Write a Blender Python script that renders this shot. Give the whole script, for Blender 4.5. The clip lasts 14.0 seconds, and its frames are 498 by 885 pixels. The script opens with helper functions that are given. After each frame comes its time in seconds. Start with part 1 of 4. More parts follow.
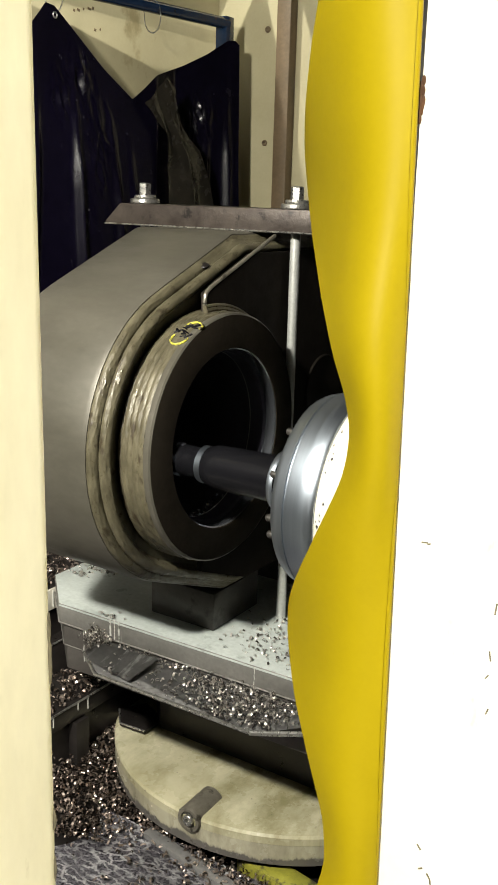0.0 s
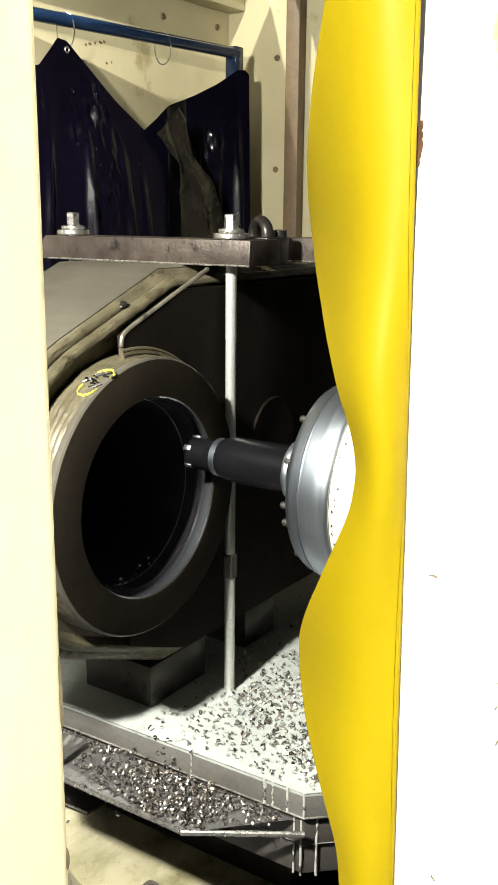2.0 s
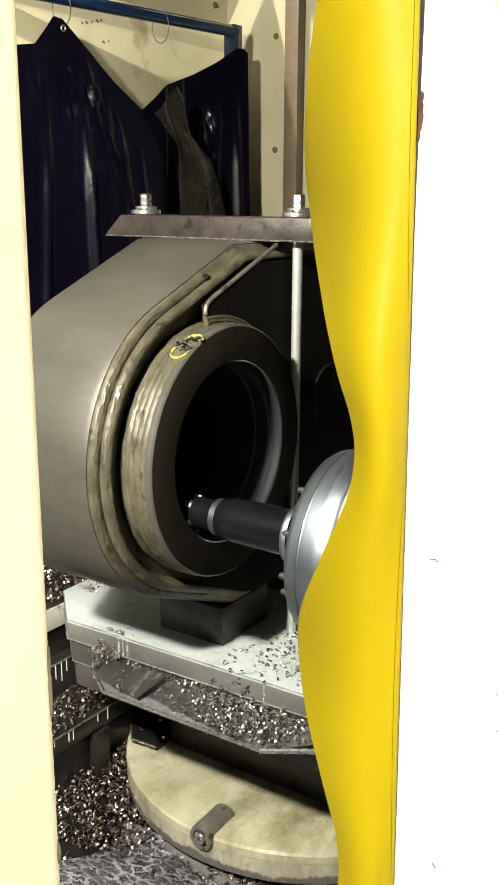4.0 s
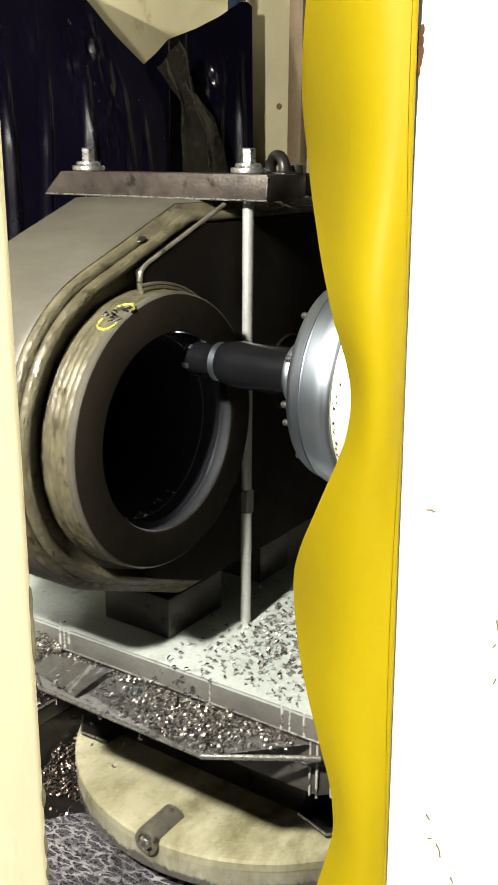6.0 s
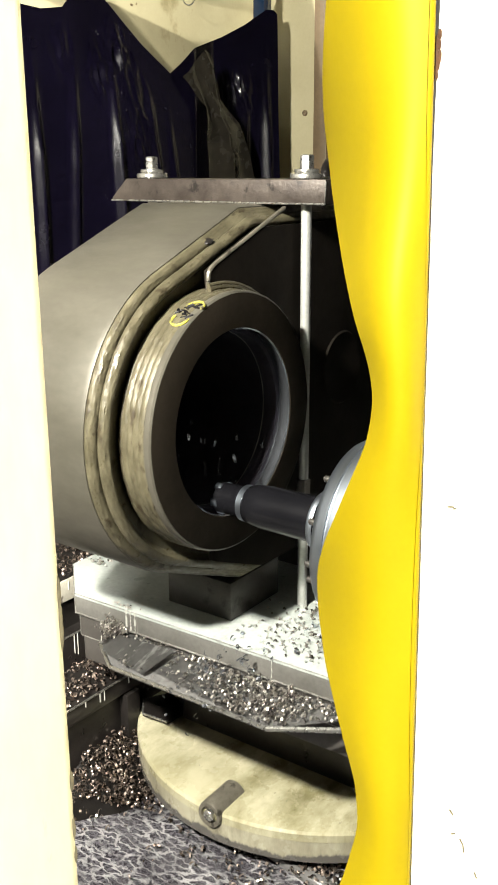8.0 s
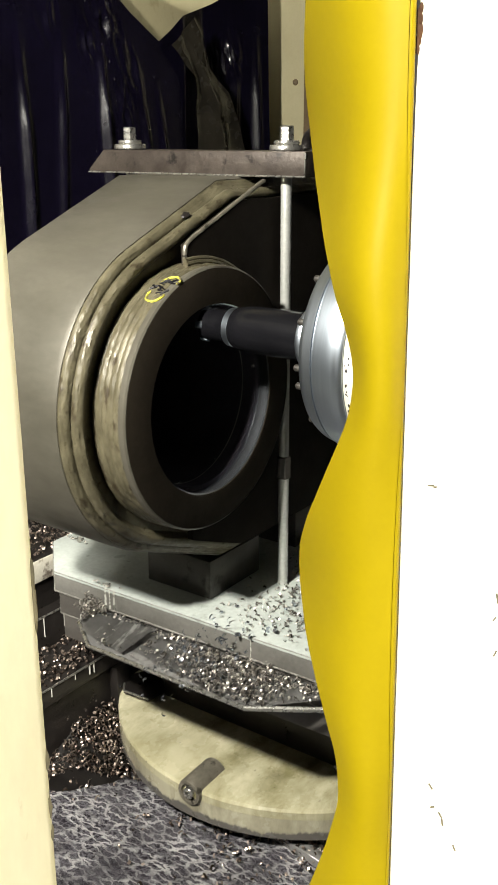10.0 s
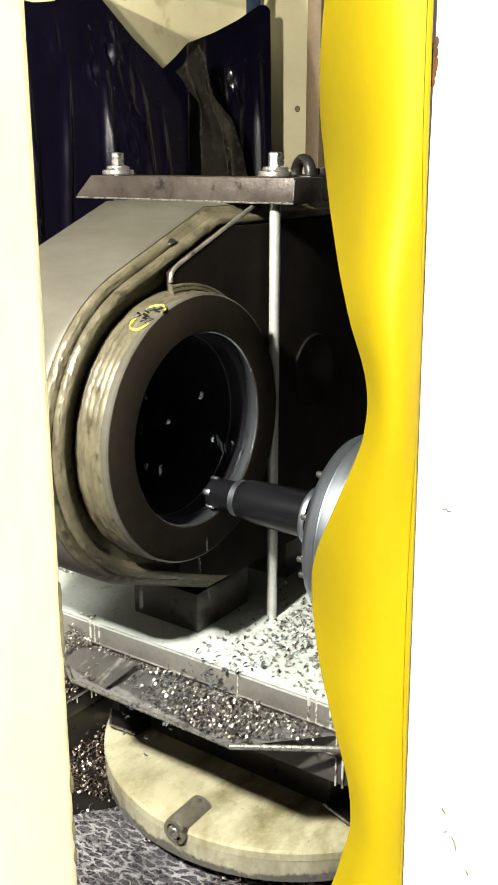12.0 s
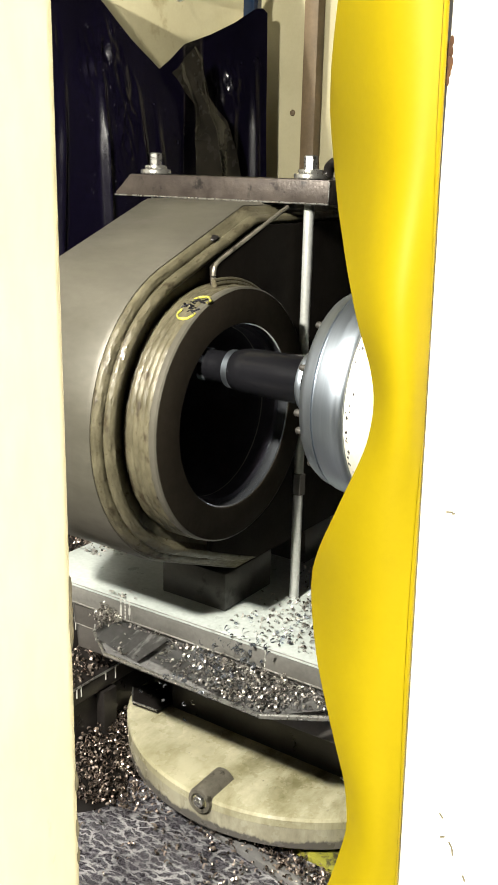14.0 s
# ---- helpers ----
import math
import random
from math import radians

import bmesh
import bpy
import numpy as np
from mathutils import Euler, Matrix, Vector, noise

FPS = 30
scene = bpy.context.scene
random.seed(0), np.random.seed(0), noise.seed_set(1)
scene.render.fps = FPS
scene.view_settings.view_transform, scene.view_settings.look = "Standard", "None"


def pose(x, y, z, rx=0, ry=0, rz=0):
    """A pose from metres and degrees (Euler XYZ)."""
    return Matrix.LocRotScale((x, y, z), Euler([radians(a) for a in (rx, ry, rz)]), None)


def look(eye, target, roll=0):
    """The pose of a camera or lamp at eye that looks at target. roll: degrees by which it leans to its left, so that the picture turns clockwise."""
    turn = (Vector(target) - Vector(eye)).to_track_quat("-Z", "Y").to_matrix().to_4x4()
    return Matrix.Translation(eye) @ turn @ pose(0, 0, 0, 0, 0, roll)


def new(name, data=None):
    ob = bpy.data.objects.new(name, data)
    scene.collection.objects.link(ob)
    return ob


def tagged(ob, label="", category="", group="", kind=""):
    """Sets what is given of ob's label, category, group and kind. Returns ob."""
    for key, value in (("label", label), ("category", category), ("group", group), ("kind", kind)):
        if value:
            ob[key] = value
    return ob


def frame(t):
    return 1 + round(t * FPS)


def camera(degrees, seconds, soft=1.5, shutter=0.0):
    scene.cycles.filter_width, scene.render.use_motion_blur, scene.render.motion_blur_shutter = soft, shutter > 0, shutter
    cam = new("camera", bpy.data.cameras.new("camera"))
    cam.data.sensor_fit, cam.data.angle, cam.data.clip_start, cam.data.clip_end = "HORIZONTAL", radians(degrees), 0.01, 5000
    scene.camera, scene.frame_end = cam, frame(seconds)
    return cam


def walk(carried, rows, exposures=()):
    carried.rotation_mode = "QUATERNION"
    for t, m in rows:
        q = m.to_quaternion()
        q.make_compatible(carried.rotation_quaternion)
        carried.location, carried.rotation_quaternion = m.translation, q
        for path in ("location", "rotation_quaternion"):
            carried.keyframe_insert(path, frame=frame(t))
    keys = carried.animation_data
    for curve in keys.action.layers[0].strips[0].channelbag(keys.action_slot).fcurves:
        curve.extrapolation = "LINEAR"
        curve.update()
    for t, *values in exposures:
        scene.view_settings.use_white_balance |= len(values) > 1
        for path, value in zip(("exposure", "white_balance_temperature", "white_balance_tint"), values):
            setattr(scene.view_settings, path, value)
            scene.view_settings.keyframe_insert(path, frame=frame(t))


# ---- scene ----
# ---- camera ----
cam = camera(29.16, 14.0, soft=1.5, shutter=0.4)
PATH = [
    (0, -0.0113, -0.0052, 1.6034, 33.21, -14.64, -1.59),
    (0.5, -0.0047, -0.0037, 1.6059, 34.31, -14.81, -1.11),
    (1, 0.0001, -0.0075, 1.6145, 34.26, -13.95, -0.71),
    (1.5, 0.0018, -0.0106, 1.6168, 34.08, -13.61, -0.64),
    (2, -0.0026, -0.0089, 1.6152, 34.00, -13.41, -0.52),
    (2.5, -0.0095, -0.0016, 1.6161, 33.93, -13.56, -0.52),
    (2.7, -0.0148, -0.0004, 1.6113, 33.76, -13.67, -0.61),
    (4.8, -0.0034, 0.0026, 1.6119, 34.41, -14.74, -0.36),
    (5, -0.0079, 0.0018, 1.6089, 34.31, -14.85, -0.63),
    (5.5, -0.0098, 0.0060, 1.5999, 33.76, -16.41, -0.59),
    (6, -0.0062, 0.0120, 1.6000, 34.35, -16.52, -0.41),
    (6.5, 0.0037, 0.0105, 1.5970, 35.66, -16.51, 0.40),
    (7, 0.0049, 0.0100, 1.5935, 35.68, -16.69, 0.54),
    (7.5, 0.0036, 0.0083, 1.5959, 35.54, -16.36, 0.28),
    (8, 0.0026, 0.0046, 1.5985, 35.91, -16.12, 0.30),
    (8.2, 0.0041, 0.0077, 1.6027, 36.05, -15.95, 0.41),
    (10.3, 0.0068, 0.0102, 1.6015, 35.35, -17.97, 0.01),
    (10.5, 0.0019, 0.0051, 1.5983, 35.29, -17.85, -0.09),
    (11, 0.0030, 0.0018, 1.5980, 35.50, -17.31, -0.16),
    (11.5, -0.0001, -0.0030, 1.6014, 35.60, -16.89, 0.01),
    (12, 0.0012, 0.0006, 1.6044, 35.40, -16.48, -0.06),
    (12.5, 0.0010, 0.0009, 1.6021, 35.17, -16.58, 0.24),
    (13, 0.0003, 0.0002, 1.6039, 35.27, -16.36, 0.18),
    (13.5, -0.0088, 0.0023, 1.5992, 34.95, -16.41, -0.46),
    (14, -0.0099, -0.0028, 1.5998, 34.85, -16.23, -1.30),
]
# the film camera's own exposure, in stops
EXPOSURES = [(0, -0.5), (0.5, -0.25), (1, 0), (1.5, 0), (2, 0), (2.7, -0.3), (4.8, 0.05), (5.5, 0.12), (6, -0.2), (6.5, -0.2), (7, 0.05), (7.5, 0.15), (8.2, 0.3),
             (10.3, -0.3), (10.5, -0.28), (11, 0), (11.5, 0.2), (12.5, 0.2), (13.5, 0.18), (14, 0.03)]
walk(cam, [(t, pose(x, y, z, 90 + p, r, w)) for t, x, y, z, w, p, r in PATH], EXPOSURES)

# ---- how the machine moves: table along y, spindle head along z, one circle ----
OMEGA = 2 * math.pi / 3.6441
CA, CB = 0.1180, -0.0095


def slide(t):
    return CA * math.cos(OMEGA * t) + CB * math.sin(OMEGA * t)


def lift(t):
    return -CA * math.sin(OMEGA * t) + CB * math.cos(OMEGA * t)


TIMES = [round(0.2 * k, 1) for k in range(71)]
ON_TABLE = []      # things that ride on the machine table
ON_HEAD = []       # things that ride on the spindle head

# ---- world and lamps ----
world = bpy.data.worlds.new("world")
scene.world = world
world.use_nodes = True
bg = world.node_tree.nodes["Background"]
bg.inputs[0].default_value, bg.inputs[1].default_value = (0.9, 0.95, 1.0, 1), 0.05


def area_lamp(name, place, target, sx, sy, watts, colour):
    data = bpy.data.lights.new(name, "AREA")
    data.shape, data.size, data.size_y, data.energy, data.color = "RECTANGLE", sx, sy, watts, colour
    ob = new(name, data)
    ob.matrix_world = look(place, target)
    return ob


# work lamp on a stand before the open door, and the lamps of the hall behind the camera
area_lamp("work_lamp", (-0.76, -0.17, 2.18), (-0.88, 1.2, 0.9), 0.11, 0.09, 104, (1.0, 0.96, 0.855))
area_lamp("hall_lamp", (0.36, -1.7, 2.8), (-0.2, 0.4, 1.4), 0.32, 0.5, 284, (1.0, 0.96, 0.85))
# two small lamps under the hall's ceiling that shine down through the slot in the enclosure's roof
area_lamp("ceiling_lamp_east", (-0.68, 0.85, 3.92), (-1.6, 2.3, 2.2), 0.05, 0.05, 145, (1.0, 0.965, 0.86))
area_lamp("ceiling_lamp_west", (-2.12, 0.85, 3.92), (-1.6, 2.3, 2.2), 0.05, 0.05, 132, (1.0, 0.965, 0.86))
scene.view_settings.exposure = 0.0


# ---- materials ----
def ramp(nt, fac, stops):
    r = nt.nodes.new("ShaderNodeValToRGB")
    while len(r.color_ramp.elements) < len(stops):
        r.color_ramp.elements.new(0.5)
    for e, (pos, c) in zip(r.color_ramp.elements, stops):
        e.position, e.color = pos, (*c, 1) if len(c) == 3 else c
    nt.links.new(fac, r.inputs[0])
    return r.outputs[0]


def noise_tex(nt, vec, scale, detail=5, rough=0.6, dist=0.0):
    n = nt.nodes.new("ShaderNodeTexNoise")
    n.inputs["Scale"].default_value, n.inputs["Detail"].default_value = scale, detail
    n.inputs["Roughness"].default_value, n.inputs["Distortion"].default_value = rough, dist
    nt.links.new(vec, n.inputs["Vector"])
    return n.outputs["Fac"]


def mapped(nt, scale=(1, 1, 1), coord="Object"):
    tc = nt.nodes.new("ShaderNodeTexCoord")
    m = nt.nodes.new("ShaderNodeMapping")
    m.inputs["Scale"].default_value = scale
    nt.links.new(tc.outputs[coord], m.inputs[0])
    return m.outputs[0]


def mix(nt, fac, a, b):
    m = nt.nodes.new("ShaderNodeMix")
    m.data_type = "RGBA"
    for socket, v in ((m.inputs[0], fac), (m.inputs[6], a), (m.inputs[7], b)):
        if isinstance(v, (int, float)):
            socket.default_value = v
        elif isinstance(v, tuple):
            socket.default_value = (*v, 1)
        else:
            nt.links.new(v, socket)
    return m.outputs[2]


def surface(name, a, b, rough=(0.4, 0.6), metal=0.0, scale=6, fine=140, bump=0.15, stretch=(1, 1, 1), marks=None, marks_scale=20,
            marks_stretch=(1, 1, 1), marks_from=0.58, coat=0.0, bump_scale=None, spec=0.5, mottle=0.82):
    """Two-scale surface: broad patches from a to b, fine grain in bump and gloss, and a third colour in ragged marks."""
    m = bpy.data.materials.new(name)
    m.use_nodes = True
    nt = m.node_tree
    p = nt.nodes["Principled BSDF"]
    v = mapped(nt, stretch)
    broad, grain = noise_tex(nt, v, scale), noise_tex(nt, v, fine, 4)
    col = ramp(nt, broad, [(0.35, a), (0.68, b)])
    if marks:
        f = ramp(nt, noise_tex(nt, mapped(nt, marks_stretch), marks_scale, 6, 0.65), [(marks_from, (0, 0, 0)), (marks_from + 0.08, (1, 1, 1))])
        col = mix(nt, f, col, marks)
    dark = ramp(nt, grain, [(0.3, (mottle,) * 3), (0.7, (1, 1, 1))])
    mm = nt.nodes.new("ShaderNodeMix")
    mm.data_type, mm.blend_type = "RGBA", "MULTIPLY"
    mm.inputs[0].default_value = 1
    nt.links.new(col, mm.inputs[6])
    nt.links.new(dark, mm.inputs[7])
    nt.links.new(mm.outputs[2], p.inputs["Base Color"])
    rr = ramp(nt, noise_tex(nt, v, scale * 3.1), [(0.3, (rough[0],) * 3), (0.7, (rough[1],) * 3)])
    nt.links.new(rr, p.inputs["Roughness"])
    p.inputs["Metallic"].default_value = metal
    p.inputs["Specular IOR Level"].default_value = spec
    p.inputs["Coat Weight"].default_value = coat
    p.inputs["Coat Roughness"].default_value = 0.12
    bn = nt.nodes.new("ShaderNodeBump")
    bn.inputs["Strength"].default_value, bn.inputs["Distance"].default_value = bump, 0.002
    nt.links.new(noise_tex(nt, v, bump_scale, 5) if bump_scale else grain, bn.inputs["Height"])
    nt.links.new(bn.outputs[0], p.inputs["Normal"])
    return m


M_WALL = surface("cream_enclosure_paint", (0.37, 0.333, 0.205), (0.45, 0.41, 0.262), (0.35, 0.5), scale=3, marks=(0.25, 0.215, 0.115), marks_scale=5, marks_from=0.62, bump=0.05, mottle=0.95)
M_POST = surface("brown_post", (0.10, 0.07, 0.035), (0.16, 0.11, 0.06), (0.5, 0.7), scale=9, bump=0.2)
M_DOOR = surface("cream_door_paint", (0.58, 0.54, 0.365), (0.70, 0.66, 0.49), (0.3, 0.45), scale=14, stretch=(1, 1, 0.35), marks=(0.40, 0.35, 0.20), marks_scale=20, marks_stretch=(1, 1, 0.5), marks_from=0.64, bump=0.05, mottle=0.93)
M_WHITE = surface("white_door_paint", (0.70, 0.68, 0.58), (0.76, 0.745, 0.67), (0.3, 0.45), scale=3, marks=(0.44, 0.39, 0.18), marks_scale=8, marks_stretch=(1.4, 1, 0.6), marks_from=0.57, bump=0.02, mottle=0.97)
M_NICK = surface("bare_worn_edge", (0.10, 0.085, 0.05), (0.20, 0.17, 0.10), (0.5, 0.7), scale=90, bump=0.4)
M_RUST = surface("rust", (0.05, 0.02, 0.006), (0.12, 0.05, 0.014), (0.8, 0.95), scale=60, bump=0.6)
M_STRIP = surface("yellow_rubber", (0.272, 0.203, 0.0028), (0.325, 0.246, 0.0038), (0.42, 0.5), scale=4, fine=220, bump=0.02, mottle=0.96, spec=0.15)
M_BLUE = surface("blue_tube_paint", (0.006, 0.017, 0.045), (0.010, 0.027, 0.068), (0.12, 0.24), scale=12, marks=(0.008, 0.009, 0.014), marks_scale=30, marks_from=0.60)
M_PVC = surface("navy_plastic_sheet", (0.0038, 0.0029, 0.0088), (0.0062, 0.0048, 0.0150), (0.17, 0.28), scale=5, fine=60, bump=0.16, bump_scale=26, spec=0.5)
M_PVCBACK = surface("grey_plastic_back", (0.019, 0.017, 0.013), (0.042, 0.037, 0.028), (0.16, 0.32), scale=9, fine=60, bump=0.3, bump_scale=40)
M_WIRE = surface("bright_wire", (0.6, 0.6, 0.58), (0.7, 0.7, 0.68), (0.25, 0.35), metal=1.0, scale=30)
M_CAST = surface("grey_cast_steel", (0.084, 0.078, 0.060), (0.146, 0.137, 0.111), (0.32, 0.52), metal=0.3, scale=5, fine=90, stretch=(0.5, 1, 1), marks=(0.076, 0.065, 0.046), marks_scale=7, marks_stretch=(0.4, 1, 1), marks_from=0.62, bump=0.1, mottle=0.86)
M_WELD = surface("wet_brown_weld", (0.078, 0.069, 0.042), (0.142, 0.127, 0.080), (0.22, 0.62), metal=0.1, spec=0.38, scale=26, fine=120, stretch=(2.2, 1, 1), marks=(0.044, 0.034, 0.020), marks_scale=30, marks_stretch=(2.2, 1, 1), marks_from=0.57, bump=0.7, bump_scale=60)
# the boss face turns away from the lamp; its shade is in the tone
M_FACE = surface("shaded_machined_face", (0.024, 0.0195, 0.0138), (0.036, 0.029, 0.0208), (0.6, 0.85), scale=7, bump=0.1, spec=0.08)
# near-black colour carries the shade on the plate's unlit side
M_PLATE = surface("shaded_side_plate", (0.013, 0.011, 0.009), (0.022, 0.0185, 0.015), (0.6, 0.85), scale=6, bump=0.15, spec=0.06)
# darkness deep in the bore is held in this colour
M_BORE = surface("shaded_raw_bore", (0.030, 0.027, 0.036), (0.048, 0.044, 0.056), (0.5, 0.8), scale=14, bump=0.3, spec=0.08)
M_CUT = surface("fresh_cut_steel", (0.50, 0.54, 0.60), (0.58, 0.62, 0.68), (0.15, 0.21), metal=0.95, scale=6, fine=200, bump=0.02, mottle=0.96)
M_STEEL = surface("turned_steel", (0.36, 0.405, 0.46), (0.47, 0.52, 0.58), (0.34, 0.42), metal=1.0, scale=3, fine=60, stretch=(16, 0.6, 0.6), marks=(0.23, 0.265, 0.31), marks_scale=3, marks_stretch=(9, 0.5, 0.5), marks_from=0.60, bump=0.02, mottle=0.97)
M_BLACKENED = surface("blackened_tool_steel", (0.006, 0.006, 0.0075), (0.010, 0.010, 0.012), (0.22, 0.27), metal=0.3, scale=6, fine=90, bump=0.02, mottle=0.96)
M_HEAD = surface("cream_head_paint", (0.78, 0.74, 0.60), (0.82, 0.78, 0.66), (0.35, 0.5), scale=6, marks=(0.10, 0.09, 0.08), marks_scale=28, marks_from=0.70, bump=0.08)
M_ZINC = surface("zinc_plated_rod", (0.60, 0.62, 0.58), (0.70, 0.71, 0.68), (0.3, 0.42), metal=0.55, scale=14, fine=200, bump=0.06)
M_NUT = surface("bright_nut_steel", (0.55, 0.54, 0.50), (0.68, 0.67, 0.63), (0.22, 0.36), metal=0.9, scale=40, marks=(0.2, 0.18, 0.15), marks_scale=60, bump=0.1)
M_BAR = surface("brown_scaled_bar_steel", (0.040, 0.031, 0.026), (0.082, 0.067, 0.056), (0.32, 0.55), metal=0.4, scale=22, fine=170, marks=(0.015, 0.012, 0.010), marks_scale=38, marks_from=0.58, bump=0.3)
M_BLOCK = surface("dark_block_steel", (0.048, 0.045, 0.040), (0.075, 0.070, 0.062), (0.3, 0.5), metal=0.3, scale=10, marks=(0.026, 0.022, 0.019), marks_scale=18, bump=0.15)
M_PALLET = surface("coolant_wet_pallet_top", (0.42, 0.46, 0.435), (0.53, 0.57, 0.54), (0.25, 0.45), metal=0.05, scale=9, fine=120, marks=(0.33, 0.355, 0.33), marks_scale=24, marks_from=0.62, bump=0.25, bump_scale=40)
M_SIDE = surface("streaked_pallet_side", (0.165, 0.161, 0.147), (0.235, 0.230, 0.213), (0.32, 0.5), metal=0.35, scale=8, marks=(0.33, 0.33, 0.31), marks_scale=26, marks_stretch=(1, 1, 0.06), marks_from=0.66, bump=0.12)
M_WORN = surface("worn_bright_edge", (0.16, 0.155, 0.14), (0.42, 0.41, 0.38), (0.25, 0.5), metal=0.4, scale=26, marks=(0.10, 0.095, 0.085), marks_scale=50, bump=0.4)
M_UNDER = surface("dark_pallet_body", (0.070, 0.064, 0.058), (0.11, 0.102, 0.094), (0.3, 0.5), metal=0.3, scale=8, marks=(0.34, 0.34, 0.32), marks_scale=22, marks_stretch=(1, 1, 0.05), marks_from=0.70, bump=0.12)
M_TRAY = surface("wet_tray_sheet", (0.27, 0.265, 0.26), (0.40, 0.395, 0.385), (0.10, 0.22), metal=0.5, scale=7, fine=110, marks=(0.14, 0.13, 0.122), marks_scale=12, bump=0.12, bump_scale=30)
def painted(name, paint, worn, grime, metal_colour, chipped_below=None):
    """Old cream paint: broad worn patches, olive grime in runs, dark specks, and bare metal where it has flaked."""
    m = bpy.data.materials.new(name)
    m.use_nodes = True
    nt = m.node_tree
    p = nt.nodes["Principled BSDF"]
    v = mapped(nt)
    col = ramp(nt, noise_tex(nt, v, 5, 6), [(0.34, worn), (0.62, paint)])
    runs = ramp(nt, noise_tex(nt, mapped(nt, (1.5, 0.8, 0.5)), 6.5, 7, 0.68, 0.15), [(0.40, (0, 0, 0)), (0.66, (0.92, 0.92, 0.92))])
    col = mix(nt, runs, col, grime)
    specks = ramp(nt, noise_tex(nt, v, 34, 5, 0.7), [(0.66, (0, 0, 0)), (0.70, (0.85, 0.85, 0.85))])
    col = mix(nt, specks, col, metal_colour)
    if chipped_below is not None:
        sep = nt.nodes.new("ShaderNodeSeparateXYZ")
        nt.links.new(v, sep.inputs[0])
        wob = nt.nodes.new("ShaderNodeMath")
        wob.operation, wob.inputs[1].default_value = "MULTIPLY_ADD", 0.05
        nt.links.new(noise_tex(nt, mapped(nt, (1, 1, 0.3)), 16, 6, 0.7), wob.inputs[0])
        nt.links.new(sep.outputs[2], wob.inputs[2])
        bare = ramp(nt, wob.outputs[0], [(chipped_below - 0.001, (1, 1, 1)), (chipped_below + 0.001, (0, 0, 0))])
        col = mix(nt, bare, col, metal_colour)
    nt.links.new(col, p.inputs["Base Color"])
    nt.links.new(ramp(nt, noise_tex(nt, v, 18), [(0.3, (0.14,) * 3), (0.7, (0.42,) * 3)]), p.inputs["Roughness"])
    bn = nt.nodes.new("ShaderNodeBump")
    bn.inputs["Strength"].default_value, bn.inputs["Distance"].default_value = 0.25, 0.002
    nt.links.new(noise_tex(nt, v, 60, 5), bn.inputs["Height"])
    nt.links.new(bn.outputs[0], p.inputs["Normal"])
    return m


M_TABLE = painted("stained_cream_table_paint", (0.56, 0.53, 0.375), (0.43, 0.40, 0.26), (0.19, 0.172, 0.08), (0.08, 0.07, 0.05))
# pale streaks stand in for bright reflections on the wet flap
M_FLAP = surface("glint_streaked_sheet", (0.16, 0.157, 0.15), (0.26, 0.255, 0.245), (0.08, 0.18), metal=0.4, scale=14, marks=(0.52, 0.52, 0.50), marks_scale=22, marks_stretch=(1.6, 0.35, 1), marks_from=0.56, bump=0.2, bump_scale=40)
M_RIM = painted("flaked_table_rim", (0.50, 0.475, 0.35), (0.36, 0.335, 0.24), (0.16, 0.145, 0.10), (0.105, 0.098, 0.088), 0.097)
M_HOUSING = surface("grimy_stop_steel", (0.13, 0.12, 0.095), (0.24, 0.22, 0.175), (0.3, 0.5), metal=0.3, scale=28, marks=(0.05, 0.045, 0.035), marks_scale=40, marks_from=0.56, bump=0.4)
M_BLACK = surface("oily_black_metal", (0.015, 0.013, 0.012), (0.030, 0.026, 0.024), (0.25, 0.5), metal=0.3, scale=9, marks=(0.12, 0.11, 0.10), marks_scale=20, marks_stretch=(1, 1, 0.06), marks_from=0.68, bump=0.2)
# dark colour for unseen enclosure surfaces, added to cut bounce and reflections
M_UNSEEN_DARK = surface("dark_bounce_absorber", (0.05, 0.046, 0.04), (0.08, 0.074, 0.066), (0.45, 0.65), scale=4, marks=(0.03, 0.026, 0.022), marks_scale=9)
M_LEDGE = surface("pale_ledge_paint", (0.40, 0.38, 0.32), (0.50, 0.48, 0.41), (0.35, 0.5), scale=9, marks=(0.12, 0.10, 0.08), marks_scale=16, bump=0.15)
M_YELLOW = surface("yellow_green_paint", (0.24, 0.235, 0.035), (0.38, 0.365, 0.05), (0.35, 0.5), scale=14, marks=(0.07, 0.062, 0.03), marks_scale=24, marks_from=0.50)
M_MILK = surface("milky_coolant", (0.46, 0.46, 0.42), (0.58, 0.58, 0.54), (0.25, 0.4), scale=30, bump=0.2)
M_DROP = surface("coolant_drops", (0.035, 0.035, 0.042), (0.07, 0.07, 0.08), (0.06, 0.12), scale=30, spec=0.8)
M_CRAYON = surface("yellow_crayon", (0.42, 0.40, 0.035), (0.72, 0.69, 0.08), (0.6, 0.9), scale=90, marks=(0.10, 0.085, 0.05), marks_scale=120, marks_from=0.49, bump=0.3)
M_HALL = surface("grey_hall_plaster", (0.10, 0.10, 0.095), (0.15, 0.15, 0.14), (0.6, 0.8), scale=2)


